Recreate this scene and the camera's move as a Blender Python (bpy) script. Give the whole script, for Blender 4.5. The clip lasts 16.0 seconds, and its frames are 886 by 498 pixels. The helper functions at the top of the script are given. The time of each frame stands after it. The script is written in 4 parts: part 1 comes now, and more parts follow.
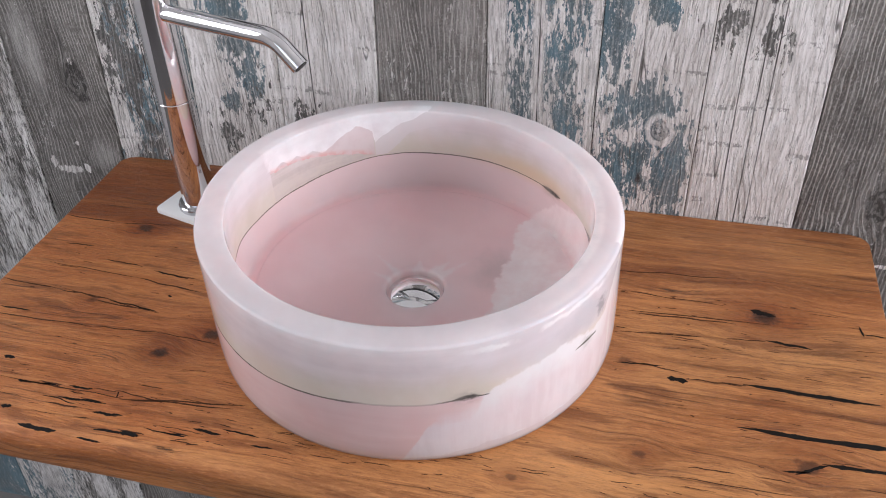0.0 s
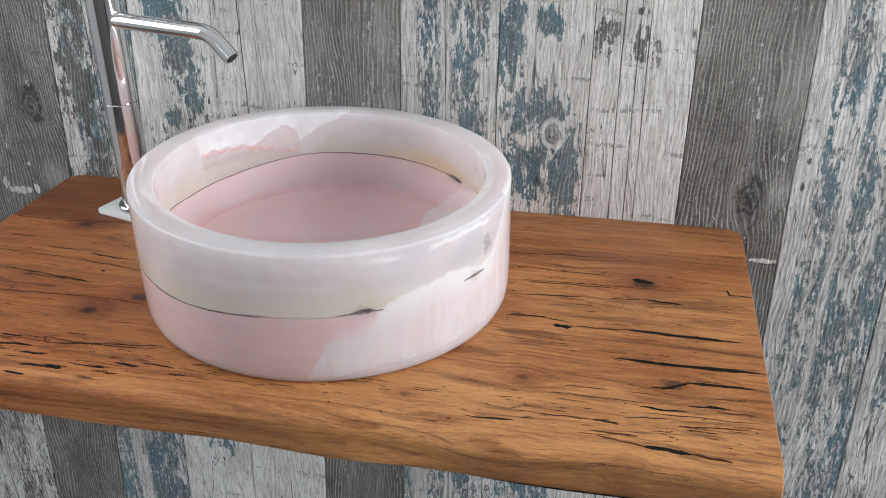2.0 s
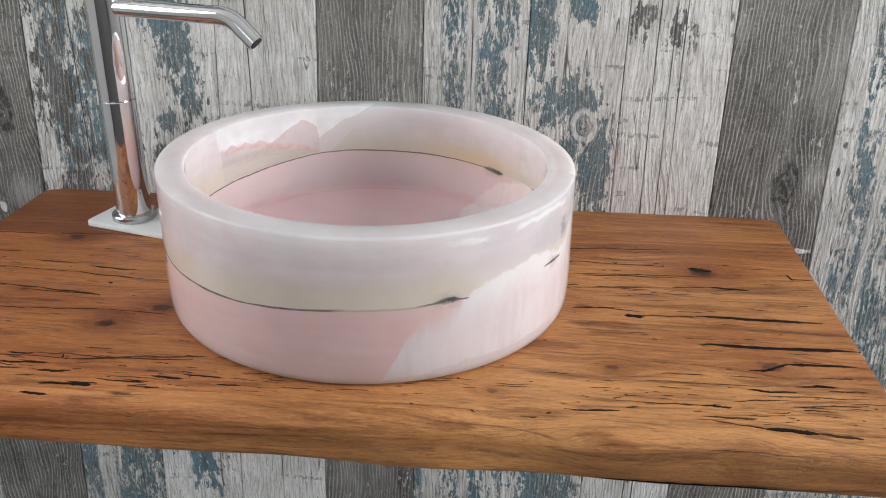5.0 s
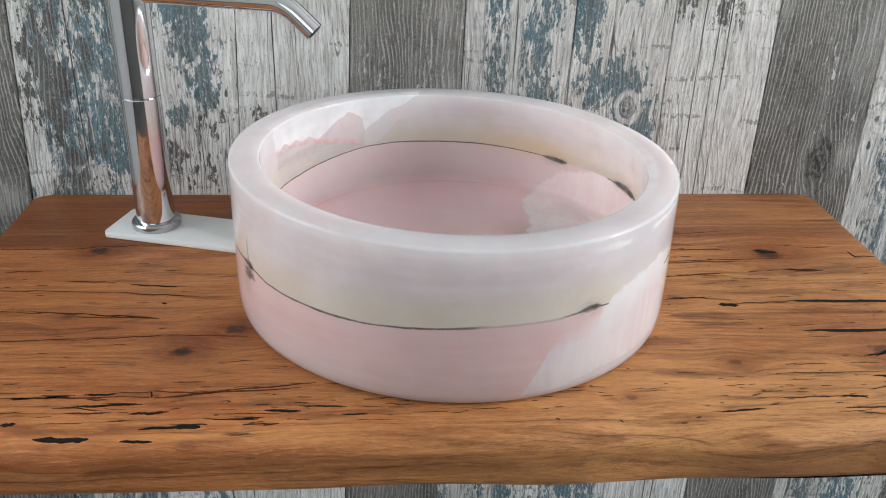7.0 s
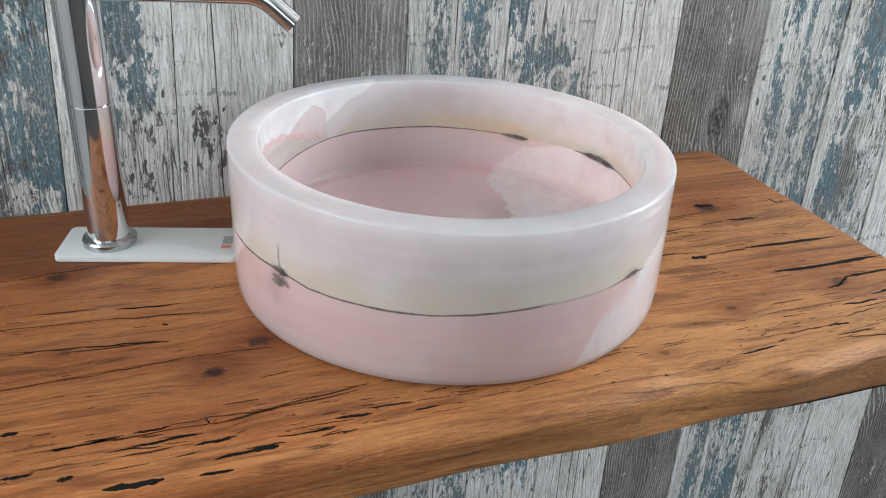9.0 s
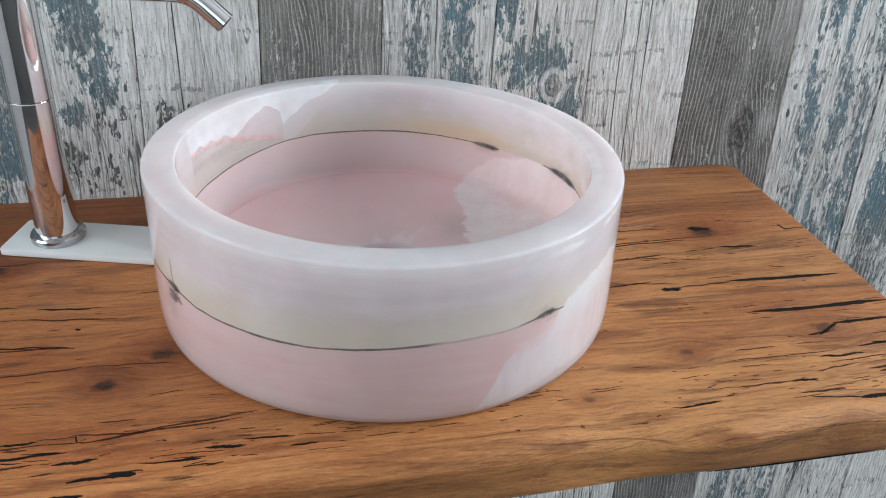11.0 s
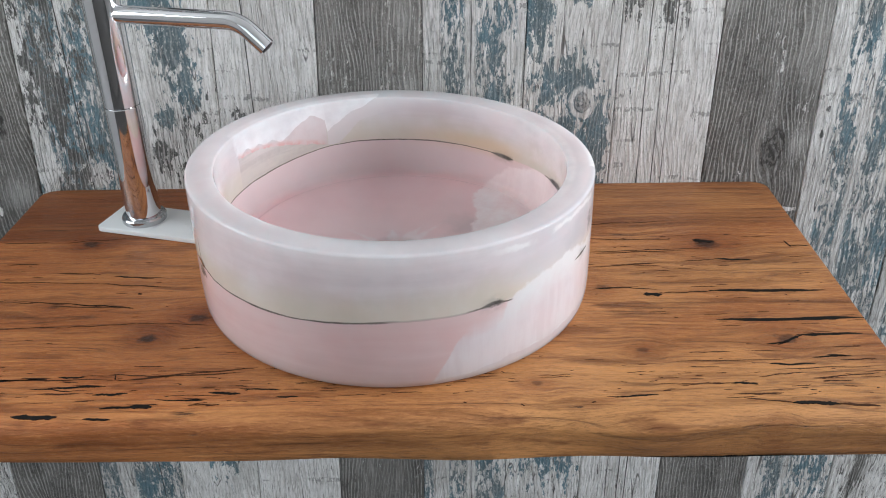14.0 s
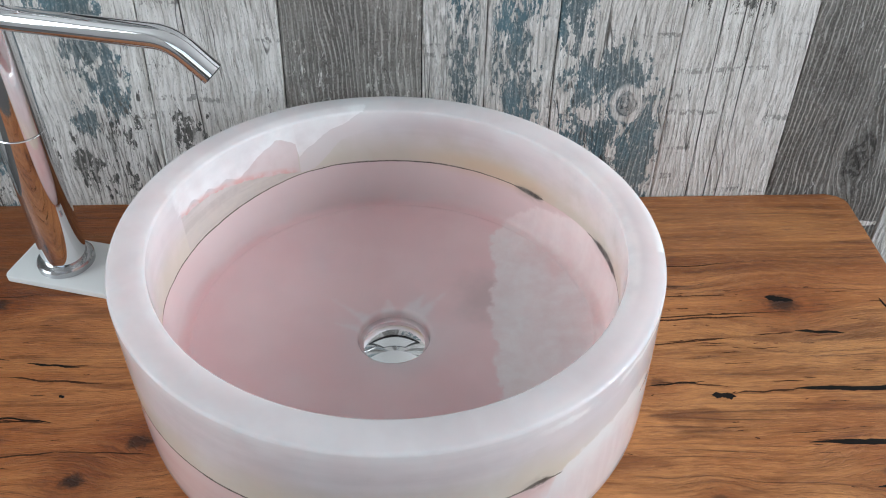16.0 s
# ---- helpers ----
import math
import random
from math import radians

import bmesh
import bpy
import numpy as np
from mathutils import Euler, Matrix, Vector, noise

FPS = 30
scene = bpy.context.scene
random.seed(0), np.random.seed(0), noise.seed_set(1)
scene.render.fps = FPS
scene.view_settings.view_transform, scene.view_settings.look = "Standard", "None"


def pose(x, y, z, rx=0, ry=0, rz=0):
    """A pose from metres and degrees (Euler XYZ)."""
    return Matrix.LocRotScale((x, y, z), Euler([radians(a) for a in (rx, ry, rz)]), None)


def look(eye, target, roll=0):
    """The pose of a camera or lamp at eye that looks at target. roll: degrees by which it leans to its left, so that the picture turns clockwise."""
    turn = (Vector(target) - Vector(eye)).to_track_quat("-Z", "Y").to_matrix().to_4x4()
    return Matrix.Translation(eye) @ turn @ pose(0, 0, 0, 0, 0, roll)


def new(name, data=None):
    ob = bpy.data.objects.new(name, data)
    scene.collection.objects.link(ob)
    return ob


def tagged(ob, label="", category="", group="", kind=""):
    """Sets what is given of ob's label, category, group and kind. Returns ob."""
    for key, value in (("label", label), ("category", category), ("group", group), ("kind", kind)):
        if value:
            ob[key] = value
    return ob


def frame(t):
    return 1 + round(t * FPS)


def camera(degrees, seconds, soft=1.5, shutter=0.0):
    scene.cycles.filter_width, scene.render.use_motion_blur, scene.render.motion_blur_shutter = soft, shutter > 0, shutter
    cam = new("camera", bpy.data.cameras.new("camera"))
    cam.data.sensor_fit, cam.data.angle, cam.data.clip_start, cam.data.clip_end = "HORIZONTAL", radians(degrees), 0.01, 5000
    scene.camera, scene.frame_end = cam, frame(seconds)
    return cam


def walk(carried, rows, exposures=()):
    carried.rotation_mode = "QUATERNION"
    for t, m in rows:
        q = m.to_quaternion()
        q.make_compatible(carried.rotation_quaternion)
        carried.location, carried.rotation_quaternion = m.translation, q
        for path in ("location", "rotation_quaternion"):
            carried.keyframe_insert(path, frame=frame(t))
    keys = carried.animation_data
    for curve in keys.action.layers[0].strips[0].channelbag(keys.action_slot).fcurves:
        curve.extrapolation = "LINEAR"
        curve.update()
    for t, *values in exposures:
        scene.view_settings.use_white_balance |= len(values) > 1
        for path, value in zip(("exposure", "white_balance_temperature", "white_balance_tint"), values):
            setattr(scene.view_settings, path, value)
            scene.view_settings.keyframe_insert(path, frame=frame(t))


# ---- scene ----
cam = camera(53.4, 16.0, soft=1.0)
EXPOSURES = [(0, 0.10, 6500, 16), (0.6, 0.08, 6550, 12), (1.2, 0.08, 6450, 9), (2.2, 0.09, 6400, 6), (5.5, 0.10, 6600, 6), (7, 0.12, 6400, 4), (9.5, 0.12, 6200, 3), (12, 0.06, 6050, 4), (14.5, 0.13, 6250, 6), (15, 0.18, 6200, 5), (16, 0.06, 6150, 4)]
PATH = [
    (0, (0.205, -0.902, 1.418), (-0.226, 0.629, 0.205), -2.6),
    (0.5, (0.2, -0.966, 1.415), (-0.182, 0.611, 0.245), -3.2),
    (1, (0.206, -1.022, 1.39), (-0.075, 0.632, 0.301), -2.2),
    (1.2, (0.212, -1.04, 1.3746), (-0.0686, 0.6636, 0.365), -1.7),
    (1.5, (0.245, -1.054, 1.347), (-0.047, 0.662, 0.362), -0.8),
    (2, (0.304, -1.072, 1.304), (-0.08, 0.659, 0.378), -0.5),
    (2.2, (0.314, -1.0824, 1.284), (-0.113, 0.662, 0.404), -0.4),
    (2.5, (0.319, -1.084, 1.257), (-0.141, 0.659, 0.391), -0.4),
    (3, (0.324, -1.083, 1.225), (-0.169, 0.679, 0.417), 0.0),
    (3.2, (0.323, -1.077, 1.218), (-0.173, 0.686, 0.415), -0.1),
    (5.3, (0.116, -1.053, 1.221), (-0.036, 0.756, 0.382), 0.5),
    (5.5, (0.105, -1.046, 1.216), (-0.062, 0.753, 0.361), 0.4),
    (6, (0.027, -1.017, 1.215), (-0.114, 0.775, 0.338), 0.1),
    (6.2, (-0.024, -1.0116, 1.211), (-0.0764, 0.791, 0.347), 0.36),
    (6.5, (-0.085, -1.01, 1.222), (0.006, 0.774, 0.322), 0.7),
    (6.8, (-0.0984, -1.003, 1.228), (0.044, 0.773, 0.32), 1.76),
    (7, (-0.079, -1.003, 1.229), (0.052, 0.779, 0.33), 1.6),
    (7.5, (-0.085, -0.989, 1.222), (0.049, 0.795, 0.327), 1.7),
    (8, (-0.169, -0.973, 1.23), (0.146, 0.786, 0.332), 1.8),
    (8.2, (-0.2084, -0.965, 1.2354), (0.223, 0.76, 0.318), 2.2),
    (8.5, (-0.261, -0.967, 1.229), (0.302, 0.723, 0.318), 2.6),
    (9, (-0.291, -0.961, 1.23), (0.33, 0.699, 0.304), 2.8),
    (9.5, (-0.29, -0.953, 1.23), (0.333, 0.707, 0.305), 2.6),
    (9.7, (-0.281, -0.941, 1.23), (0.339, 0.72, 0.304), 2.5),
    (11.8, (-0.047, -0.943, 1.262), (0.146, 0.774, 0.256), 1.3),
    (12, (-0.057, -0.971, 1.266), (0.123, 0.753, 0.268), 1.1),
    (12.5, (-0.068, -1.021, 1.275), (0.101, 0.704, 0.278), 1.1),
    (13, (-0.029, -1.054, 1.297), (0.114, 0.68, 0.312), 0.8),
    (13.5, (0.023, -1.065, 1.299), (0.051, 0.678, 0.319), -0.4),
    (14, (0.048, -1.061, 1.299), (0.023, 0.682, 0.318), -1.1),
    (14.5, (0.07, -1.024, 1.314), (-0.005, 0.715, 0.328), -0.6),
    (15, (0.061, -0.954, 1.322), (-0.039, 0.753, 0.284), -1.1),
    (15.5, (0.04, -0.848, 1.334), (-0.021, 0.8, 0.204), -1.3),
    (16, (0.013, -0.749, 1.358), (0.051, 0.783, 0.073), -0.0),
]
walk(cam, [(t, look(eye, target, roll)) for t, eye, target, roll in PATH], EXPOSURES)

# ---- measures ----
TOP = 0.80            # upper face of the worktop, 0.9 over the floor
CX, CY = -0.0150, -0.2345   # middle of the basin
R_OUT, R_IN, TALL = 0.2035, 0.1760, 0.1425
ROOM = (-2.1, 2.9, -3.4, 0.0, -0.1, 2.5)

# ---- world and light ----
world = bpy.data.worlds.new("world")
scene.world = world
world.use_nodes = True
sky = world.node_tree.nodes.new("ShaderNodeTexSky")
sky.sky_type, sky.sun_disc = "NISHITA", False
sky.sun_elevation, sky.sun_rotation = radians(40), radians(120)
world.node_tree.links.new(sky.outputs[0], world.node_tree.nodes["Background"].inputs[0])
world.node_tree.nodes["Background"].inputs[1].default_value = 0.1


def area(name, eye, target, wide, high, watts, colour):
    lamp = bpy.data.lights.new(name, "AREA")
    lamp.shape, lamp.size, lamp.size_y, lamp.energy, lamp.color = "RECTANGLE", wide, high, watts, colour
    ob = new(name, lamp)
    ob.matrix_world = look(eye, target)
    return ob


# daylight in the window openings
area("daylight", (2.88, -0.80, 1.68), (0.0, -0.5, 1.1), 1.3, 1.24, 78, (0.955, 0.955, 1.0))
area("daylight", (-2.08, -0.85, 1.68), (0.0, -0.6, 1.2), 1.4, 1.24, 24, (0.95, 0.97, 1.0))
area("daylight", (-0.95, -3.38, 1.68), (-0.4, 0.0, 1.2), 1.9, 1.24, 7, (0.96, 0.97, 1.0))


# ---- node helpers ----
class Nodes:
    """Short hand for building a material out of nodes."""

    def __init__(self, name):
        self.mat = bpy.data.materials.new(name)
        self.mat.use_nodes = True
        self.tree = self.mat.node_tree
        self.bsdf = self.tree.nodes["Principled BSDF"]
        self.place = self.tree.nodes.new("ShaderNodeTexCoord").outputs["Object"]

    def put(self, socket, value):
        if isinstance(value, bpy.types.NodeSocket):
            self.tree.links.new(value, socket)
        elif isinstance(value, (tuple, list)) and len(value) == 3 and socket.type == "RGBA":
            socket.default_value = (*value, 1)
        else:
            socket.default_value = value

    def math(self, op, a, b=0.0, clamp=False):
        n = self.tree.nodes.new("ShaderNodeMath")
        n.operation, n.use_clamp = op, clamp
        self.put(n.inputs[0], a), self.put(n.inputs[1], b)
        return n.outputs[0]

    def add(self, a, b): return self.math("ADD", a, b)
    def sub(self, a, b): return self.math("SUBTRACT", a, b)
    def mul(self, a, b): return self.math("MULTIPLY", a, b)
    def top(self, a, b): return self.math("MAXIMUM", a, b)
    def low(self, a, b): return self.math("MINIMUM", a, b)

    def step(self, value, lo, hi):
        n = self.tree.nodes.new("ShaderNodeMapRange")
        n.interpolation_type = "SMOOTHSTEP"
        self.put(n.inputs[0], value), self.put(n.inputs[1], lo), self.put(n.inputs[2], hi)
        return n.outputs[0]

    def span(self, value, lo, hi, a, b):
        n = self.tree.nodes.new("ShaderNodeMapRange")
        for k, v in enumerate((value, lo, hi, a, b)):
            self.put(n.inputs[k], v)
        return n.outputs[0]

    def split(self, vec):
        n = self.tree.nodes.new("ShaderNodeSeparateXYZ")
        self.put(n.inputs[0], vec)
        return n.outputs

    def join(self, x, y, z):
        n = self.tree.nodes.new("ShaderNodeCombineXYZ")
        self.put(n.inputs[0], x), self.put(n.inputs[1], y), self.put(n.inputs[2], z)
        return n.outputs[0]

    def scaled(self, vec, x, y, z, shift=0.0):
        n = self.tree.nodes.new("ShaderNodeVectorMath")
        n.operation = "MULTIPLY_ADD"
        self.put(n.inputs[0], vec)
        n.inputs[1].default_value, n.inputs[2].default_value = (x, y, z), (shift, shift * 1.7, shift * 0.6)
        return n.outputs[0]

    def noise(self, vec, scale=1.0, detail=3.0, rough=0.55, twist=0.0):
        n = self.tree.nodes.new("ShaderNodeTexNoise")
        self.put(n.inputs["Vector"], vec)
        n.inputs["Scale"].default_value, n.inputs["Detail"].default_value = scale, detail
        n.inputs["Roughness"].default_value, n.inputs["Distortion"].default_value = rough, twist
        return n.outputs["Fac"]

    def mix(self, fac, a, b):
        n = self.tree.nodes.new("ShaderNodeMix")
        n.data_type = "RGBA"
        self.put(n.inputs[0], fac), self.put(n.inputs[6], a), self.put(n.inputs[7], b)
        return n.outputs[2]

    def spot(self, a, b, ca, cb, ra, rb):
        """Distance from a middle in units of the two radii."""
        u = self.math("DIVIDE", self.sub(a, ca), ra)
        v = self.math("DIVIDE", self.sub(b, cb), rb)
        return self.math("SQRT", self.add(self.mul(u, u), self.mul(v, v)))

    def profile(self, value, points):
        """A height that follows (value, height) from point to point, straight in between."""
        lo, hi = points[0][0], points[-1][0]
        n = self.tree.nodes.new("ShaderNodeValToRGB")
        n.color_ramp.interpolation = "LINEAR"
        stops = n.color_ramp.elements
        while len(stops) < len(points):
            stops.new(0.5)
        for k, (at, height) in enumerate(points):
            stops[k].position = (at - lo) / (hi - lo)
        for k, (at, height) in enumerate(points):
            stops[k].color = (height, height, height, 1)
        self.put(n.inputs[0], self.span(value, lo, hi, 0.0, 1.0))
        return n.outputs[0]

    def bump(self, height, strength, distance):
        n = self.tree.nodes.new("ShaderNodeBump")
        n.inputs["Strength"].default_value, n.inputs["Distance"].default_value = strength, distance
        self.put(n.inputs["Height"], height)
        self.put(self.bsdf.inputs["Normal"], n.outputs[0])

    def done(self, colour, rough, **more):
        self.put(self.bsdf.inputs["Base Color"], colour)
        self.put(self.bsdf.inputs["Roughness"], rough)
        for key, value in more.items():
            self.put(self.bsdf.inputs[key.replace("_", " ")], value)
        return self.mat


def plain(name, colour, rough, grain=0.06, scale=60.0, **more):
    g = Nodes(name)
    n = g.noise(g.place, scale, 4)
    w = g.noise(g.place, scale * 0.08, 2)
    c = g.mix(g.add(g.mul(n, 0.5), g.mul(w, 0.5)), tuple(v * (1 - grain) for v in colour), tuple(min(1, v * (1 + grain)) for v in colour))
    return g.done(c, g.span(n, 0.3, 0.7, rough * 0.9, rough * 1.1), **more)


# ---- materials ----
GREY, BLUE, WHITE = "grey", "blue", "white"


def plank_material(under, flake, seed, pale=0.0, blue=(), chips=(), stripes=(), knots=(), lines=(), rubs=(), spots=(), soot=()):
    """Wallpaper print of a weathered board: bare grey wood, blue-grey paint or white paint below, and flaking white
    paint over it.
    blue, chips, rubs, soot and knots are (x, z, rx, rz); stripes (x0, x1) are white, lines are dark cracks at x, spots
    (x, z, r) dark pits."""
    g = Nodes("printed_board")
    x, y, z = g.split(g.place)
    wob = g.noise(g.scaled(g.place, 9, 1, 5, seed), 1, 2)
    gx = g.add(x, g.mul(g.sub(wob, 0.5), 0.012))
    rings, ringed, eye = 0.0, 0.0, 9.0
    for kx, kz, rx, rz in knots:
        d = g.add(g.spot(gx, z, kx, kz, rx, rz), g.mul(g.sub(g.noise(g.scaled(g.place, 45, 1, 40, seed + 1), 1, 3), 0.5), 1.1))
        near = g.step(d, 2.0, 0.7)
        gx = g.add(gx, g.mul(near, g.mul(g.sub(x, kx), -0.35)))
        ringed = g.top(ringed, g.step(d, 1.25, 0.9))
        eye = g.low(eye, d)
        rings = g.math("SINE", g.add(g.mul(d, 13.0), g.mul(g.noise(g.scaled(g.place, 130, 1, 70, seed), 1, 3, 0.65), 15.0)))
    gx = g.add(gx, g.mul(g.sub(g.noise(g.scaled(g.place, 60, 1, 30, seed + 2), 1, 3), 0.5), 0.004))
    flat = g.join(gx, 0.0, z)
    fine = g.noise(g.scaled(flat, 460, 1, 40, seed), 1, 5, 0.7)
    streak = g.noise(g.scaled(flat, 240, 1, 16.0, seed + 3), 1, 5, 0.68)
    speck = g.noise(g.scaled(g.place, 620, 1, 420, seed + 7), 1, 3, 0.7)
    saw = g.noise(g.scaled(flat, 40, 1, 330, seed + 6), 1, 4, 0.7)
    broad = g.noise(g.scaled(flat, 26, 1, 2.5, seed + 5), 1, 3)
    mood = g.noise(g.scaled(flat, 14, 1, 9, seed + 16), 1, 4, 0.6)
    grain = g.add(g.mul(fine, 0.5), g.mul(streak, 0.5))
    # raised pale ribs of the grain, close together, bending round the figure
    figure = g.noise(g.scaled(g.place, 9, 1, 3.4, seed + 17), 1, 2)
    warp = g.add(g.mul(gx, 1180.0), g.add(g.mul(figure, 75.0), g.mul(streak, 4.0)))
    rib = g.mul(g.step(g.math("SINE", warp), 0.15, 0.95), g.step(g.noise(g.scaled(flat, 140, 1, 42, seed + 18), 1, 4, 0.66), 0.36, 0.50))
    cleft = g.step(g.math("PINGPONG", g.mul(g.noise(g.scaled(flat, 22, 1, 1.1, seed + 19), 1, 2), 9.0), 0.5), 0.030, 0.004)
    cleft = g.mul(cleft, g.step(g.noise(g.scaled(flat, 30, 1, 9, seed + 20), 1, 2), 0.42, 0.56))
    bare = g.mix(g.step(g.add(g.mul(grain, 0.6), g.mul(mood, 0.5)), 0.40, 0.70), (0.040, 0.037, 0.033), (0.155, 0.147, 0.133))
    bare = g.mix(g.mul(g.step(speck, 0.40, 0.66), 0.35), bare, (0.27, 0.26, 0.245))
    bare = g.mix(g.mul(rib, g.span(mood, 0.35, 0.62, 0.35, 0.95)), bare, (0.48, 0.468, 0.44))
    bare = g.mix(g.mul(g.mul(g.step(saw, 0.5, 0.72), g.step(mood, 0.5, 0.65)), 0.45), bare, (0.42, 0.41, 0.39))
    bare = g.mix(g.mul(g.step(speck, 0.43, 0.34), 0.6), bare, (0.040, 0.037, 0.034))
    bare = g.mix(g.mul(cleft, 0.6), bare, (0.030, 0.028, 0.026))
    for bx, bz, rx, rz in rubs:
        rub = g.step(g.add(g.spot(x, z, bx, bz, rx, rz), g.mul(g.sub(mood, 0.5), 3.0)), 1.2, 0.2)
        bare = g.mix(g.mul(rub, g.span(grain, 0.38, 0.60, 0.25, 0.85)), bare, (0.50, 0.49, 0.465))
    if pale:
        bare = g.mix(g.span(broad, 0.35, 0.65, 0.0, pale * 2), bare, g.mix(g.step(grain, 0.4, 0.6), (0.22, 0.21, 0.195), (0.50, 0.48, 0.45)))
    if knots:
        bare = g.mix(g.mul(ringed, 0.85), bare, g.mix(g.step(rings, -0.6, 0.6), (0.026, 0.024, 0.021), (0.135, 0.129, 0.12)))
    teal = g.mix(g.step(g.add(g.mul(broad, 0.45), g.add(g.mul(fine, 0.3), g.mul(speck, 0.25))), 0.38, 0.62), (0.082, 0.156, 0.190), (0.165, 0.270, 0.318))
    patina = g.mix(g.step(mood, 0.42, 0.6), teal, g.mix(0.5, teal, bare))
    patina = g.mix(g.mul(g.step(g.noise(g.scaled(flat, 420, 1, 150, seed + 22), 1, 4, 0.7), 0.585, 0.64), 0.8), patina, (0.62, 0.63, 0.62))
    patina = g.mix(g.mul(cleft, 0.3), patina, (0.045, 0.055, 0.060))
    chalk = g.mix(g.step(grain, 0.36, 0.58), (0.57, 0.552, 0.52), (0.92, 0.91, 0.89))
    chalk = g.mix(g.mul(g.step(mood, 0.46, 0.66), 0.35), chalk, (0.48, 0.46, 0.43))
    dash = g.noise(g.scaled(flat, 380, 1, 30, seed + 9), 1, 4, 0.68)
    chalk = g.mix(g.mul(g.step(dash, 0.56, 0.62), 0.62), chalk, (0.22, 0.205, 0.185))
    chalk = g.mix(g.mul(g.step(rib, 0.3, 0.9), g.span(mood, 0.4, 0.6, 0.0, 0.32)), chalk, (0.30, 0.285, 0.265))
    # rungs of saw marks, and long open cracks
    rung = g.mul(g.step(g.noise(g.scaled(g.place, 9, 1, 60, seed + 23), 1, 1), 0.66, 0.70), g.step(g.noise(g.scaled(flat, 320, 1, 150, seed + 24), 1, 2), 0.48, 0.58))
    chalk = g.mix(g.mul(rung, 0.7), chalk, (0.22, 0.215, 0.205))
    chalk = g.mix(g.mul(cleft, 0.85), chalk, (0.075, 0.068, 0.060))
    ragged = g.noise(g.scaled(flat, *((360, 1, 50) if under == WHITE else (230, 1, 70)), seed + 11), 1, 8, 0.76)
    patchy = g.noise(g.scaled(flat, 42, 1, 7 if under == WHITE else 10, seed + 13), 1, 5, 0.62)
    tear = g.add(g.mul(ragged, 0.6), g.mul(patchy, 0.4))
    if under == GREY:
        base = bare
    elif under == BLUE:
        base = patina
    else:
        base = chalk
    fray = g.noise(g.scaled(flat, 120, 1, 48, seed + 25), 1, 8, 0.72)
    rag = g.add(g.mul(g.sub(fray, 0.5), 5.5), g.mul(g.sub(patchy, 0.5), 3.5))
    for bx, bz, rx, rz in blue:
        base = g.mix(g.step(g.add(g.spot(x, z, bx, bz, rx, rz), rag), 1.08, 0.92), base, patina)
    if knots and under == WHITE:
        base = g.mix(g.mul(g.step(g.math("ABSOLUTE", g.sub(eye, 1.0)), 0.34, 0.12), 0.8), base, chalk)
        base = g.mix(g.mul(g.step(eye, 0.82, 0.68), 0.6), base, g.mix(g.step(rings, -0.5, 0.7), (0.10, 0.10, 0.10), (0.40, 0.395, 0.38)))
    thr = 0.62 - 0.24 * flake
    if under == WHITE:
        # worn through to the bare wood
        base = g.mix(g.step(tear, 1 - thr + 0.015, 1 - thr + 0.05), base, bare)
        colour = base
        paint = g.step(tear, 1 - thr + 0.05, 1 - thr + 0.01)
    else:
        paint = g.step(tear, thr - 0.012, thr + 0.02)
        colour = g.mix(paint, base, chalk)
    for x0, x1 in stripes:
        d = g.math("ABSOLUTE", g.sub(x, (x0 + x1) / 2))
        band = g.step(g.add(d, g.mul(g.sub(tear, 0.5), 0.055)), (x1 - x0) / 2 + 0.0015, (x1 - x0) / 2 - 0.0015)
        colour = g.mix(band, colour, chalk)
    for bx, bz, rx, rz in chips:
        colour = g.mix(g.step(g.add(g.spot(x, z, bx, bz, rx, rz), g.mul(rag, 0.55)), 1.05, 0.9), colour, chalk)
    for bx, bz, rx, rz in soot:
        colour = g.mix(g.step(g.add(g.spot(x, z, bx, bz, rx, rz), g.mul(rag, 2.6)), 0.95, 0.85), colour, g.mix(0.25, bare, (0.10, 0.115, 0.12)))
    for bx, bz, r in spots:
        colour = g.mix(g.mul(g.step(g.add(g.spot(x, z, bx, bz, r * 0.7, r), g.mul(rag, 1.8)), 1.0, 0.3), 0.85), colour, (0.035, 0.032, 0.030))
    # shade and glints of the fine embossing, put into the colour as specks
    colour = g.mix(g.mul(g.step(speck, 0.42, 0.33), 0.34), colour, (0.085, 0.080, 0.074))
    colour = g.mix(g.mul(g.step(speck, 0.58, 0.68), 0.28), colour, (0.74, 0.73, 0.71))
    for lx in lines:
        d = g.math("ABSOLUTE", g.sub(g.add(x, g.mul(g.sub(wob, 0.5), 0.006)), lx))
        colour = g.mix(g.mul(g.step(d, 0.0011, 0.0003), g.step(patchy, 0.35, 0.55)), colour, (0.05, 0.045, 0.04))
    stain = g.noise(g.scaled(g.place, 5, 1, 3.5, seed + 21), 1, 3)
    colour = g.mix(g.span(stain, 0.35, 0.75, 0.0, 0.18), colour, g.mix(0.5, colour, (0.17, 0.165, 0.155)))
    g.bump(g.sub(g.add(g.add(g.mul(grain, 0.45), g.mul(speck, 0.35)), g.add(g.mul(paint, 0.4), g.mul(rib, 0.35))), g.mul(cleft, 0.5)), 1.0, 0.0030)
    return g.done(colour, g.span(tear, 0.3, 0.7, 0.5, 0.68), Specular_IOR_Level=0.35)


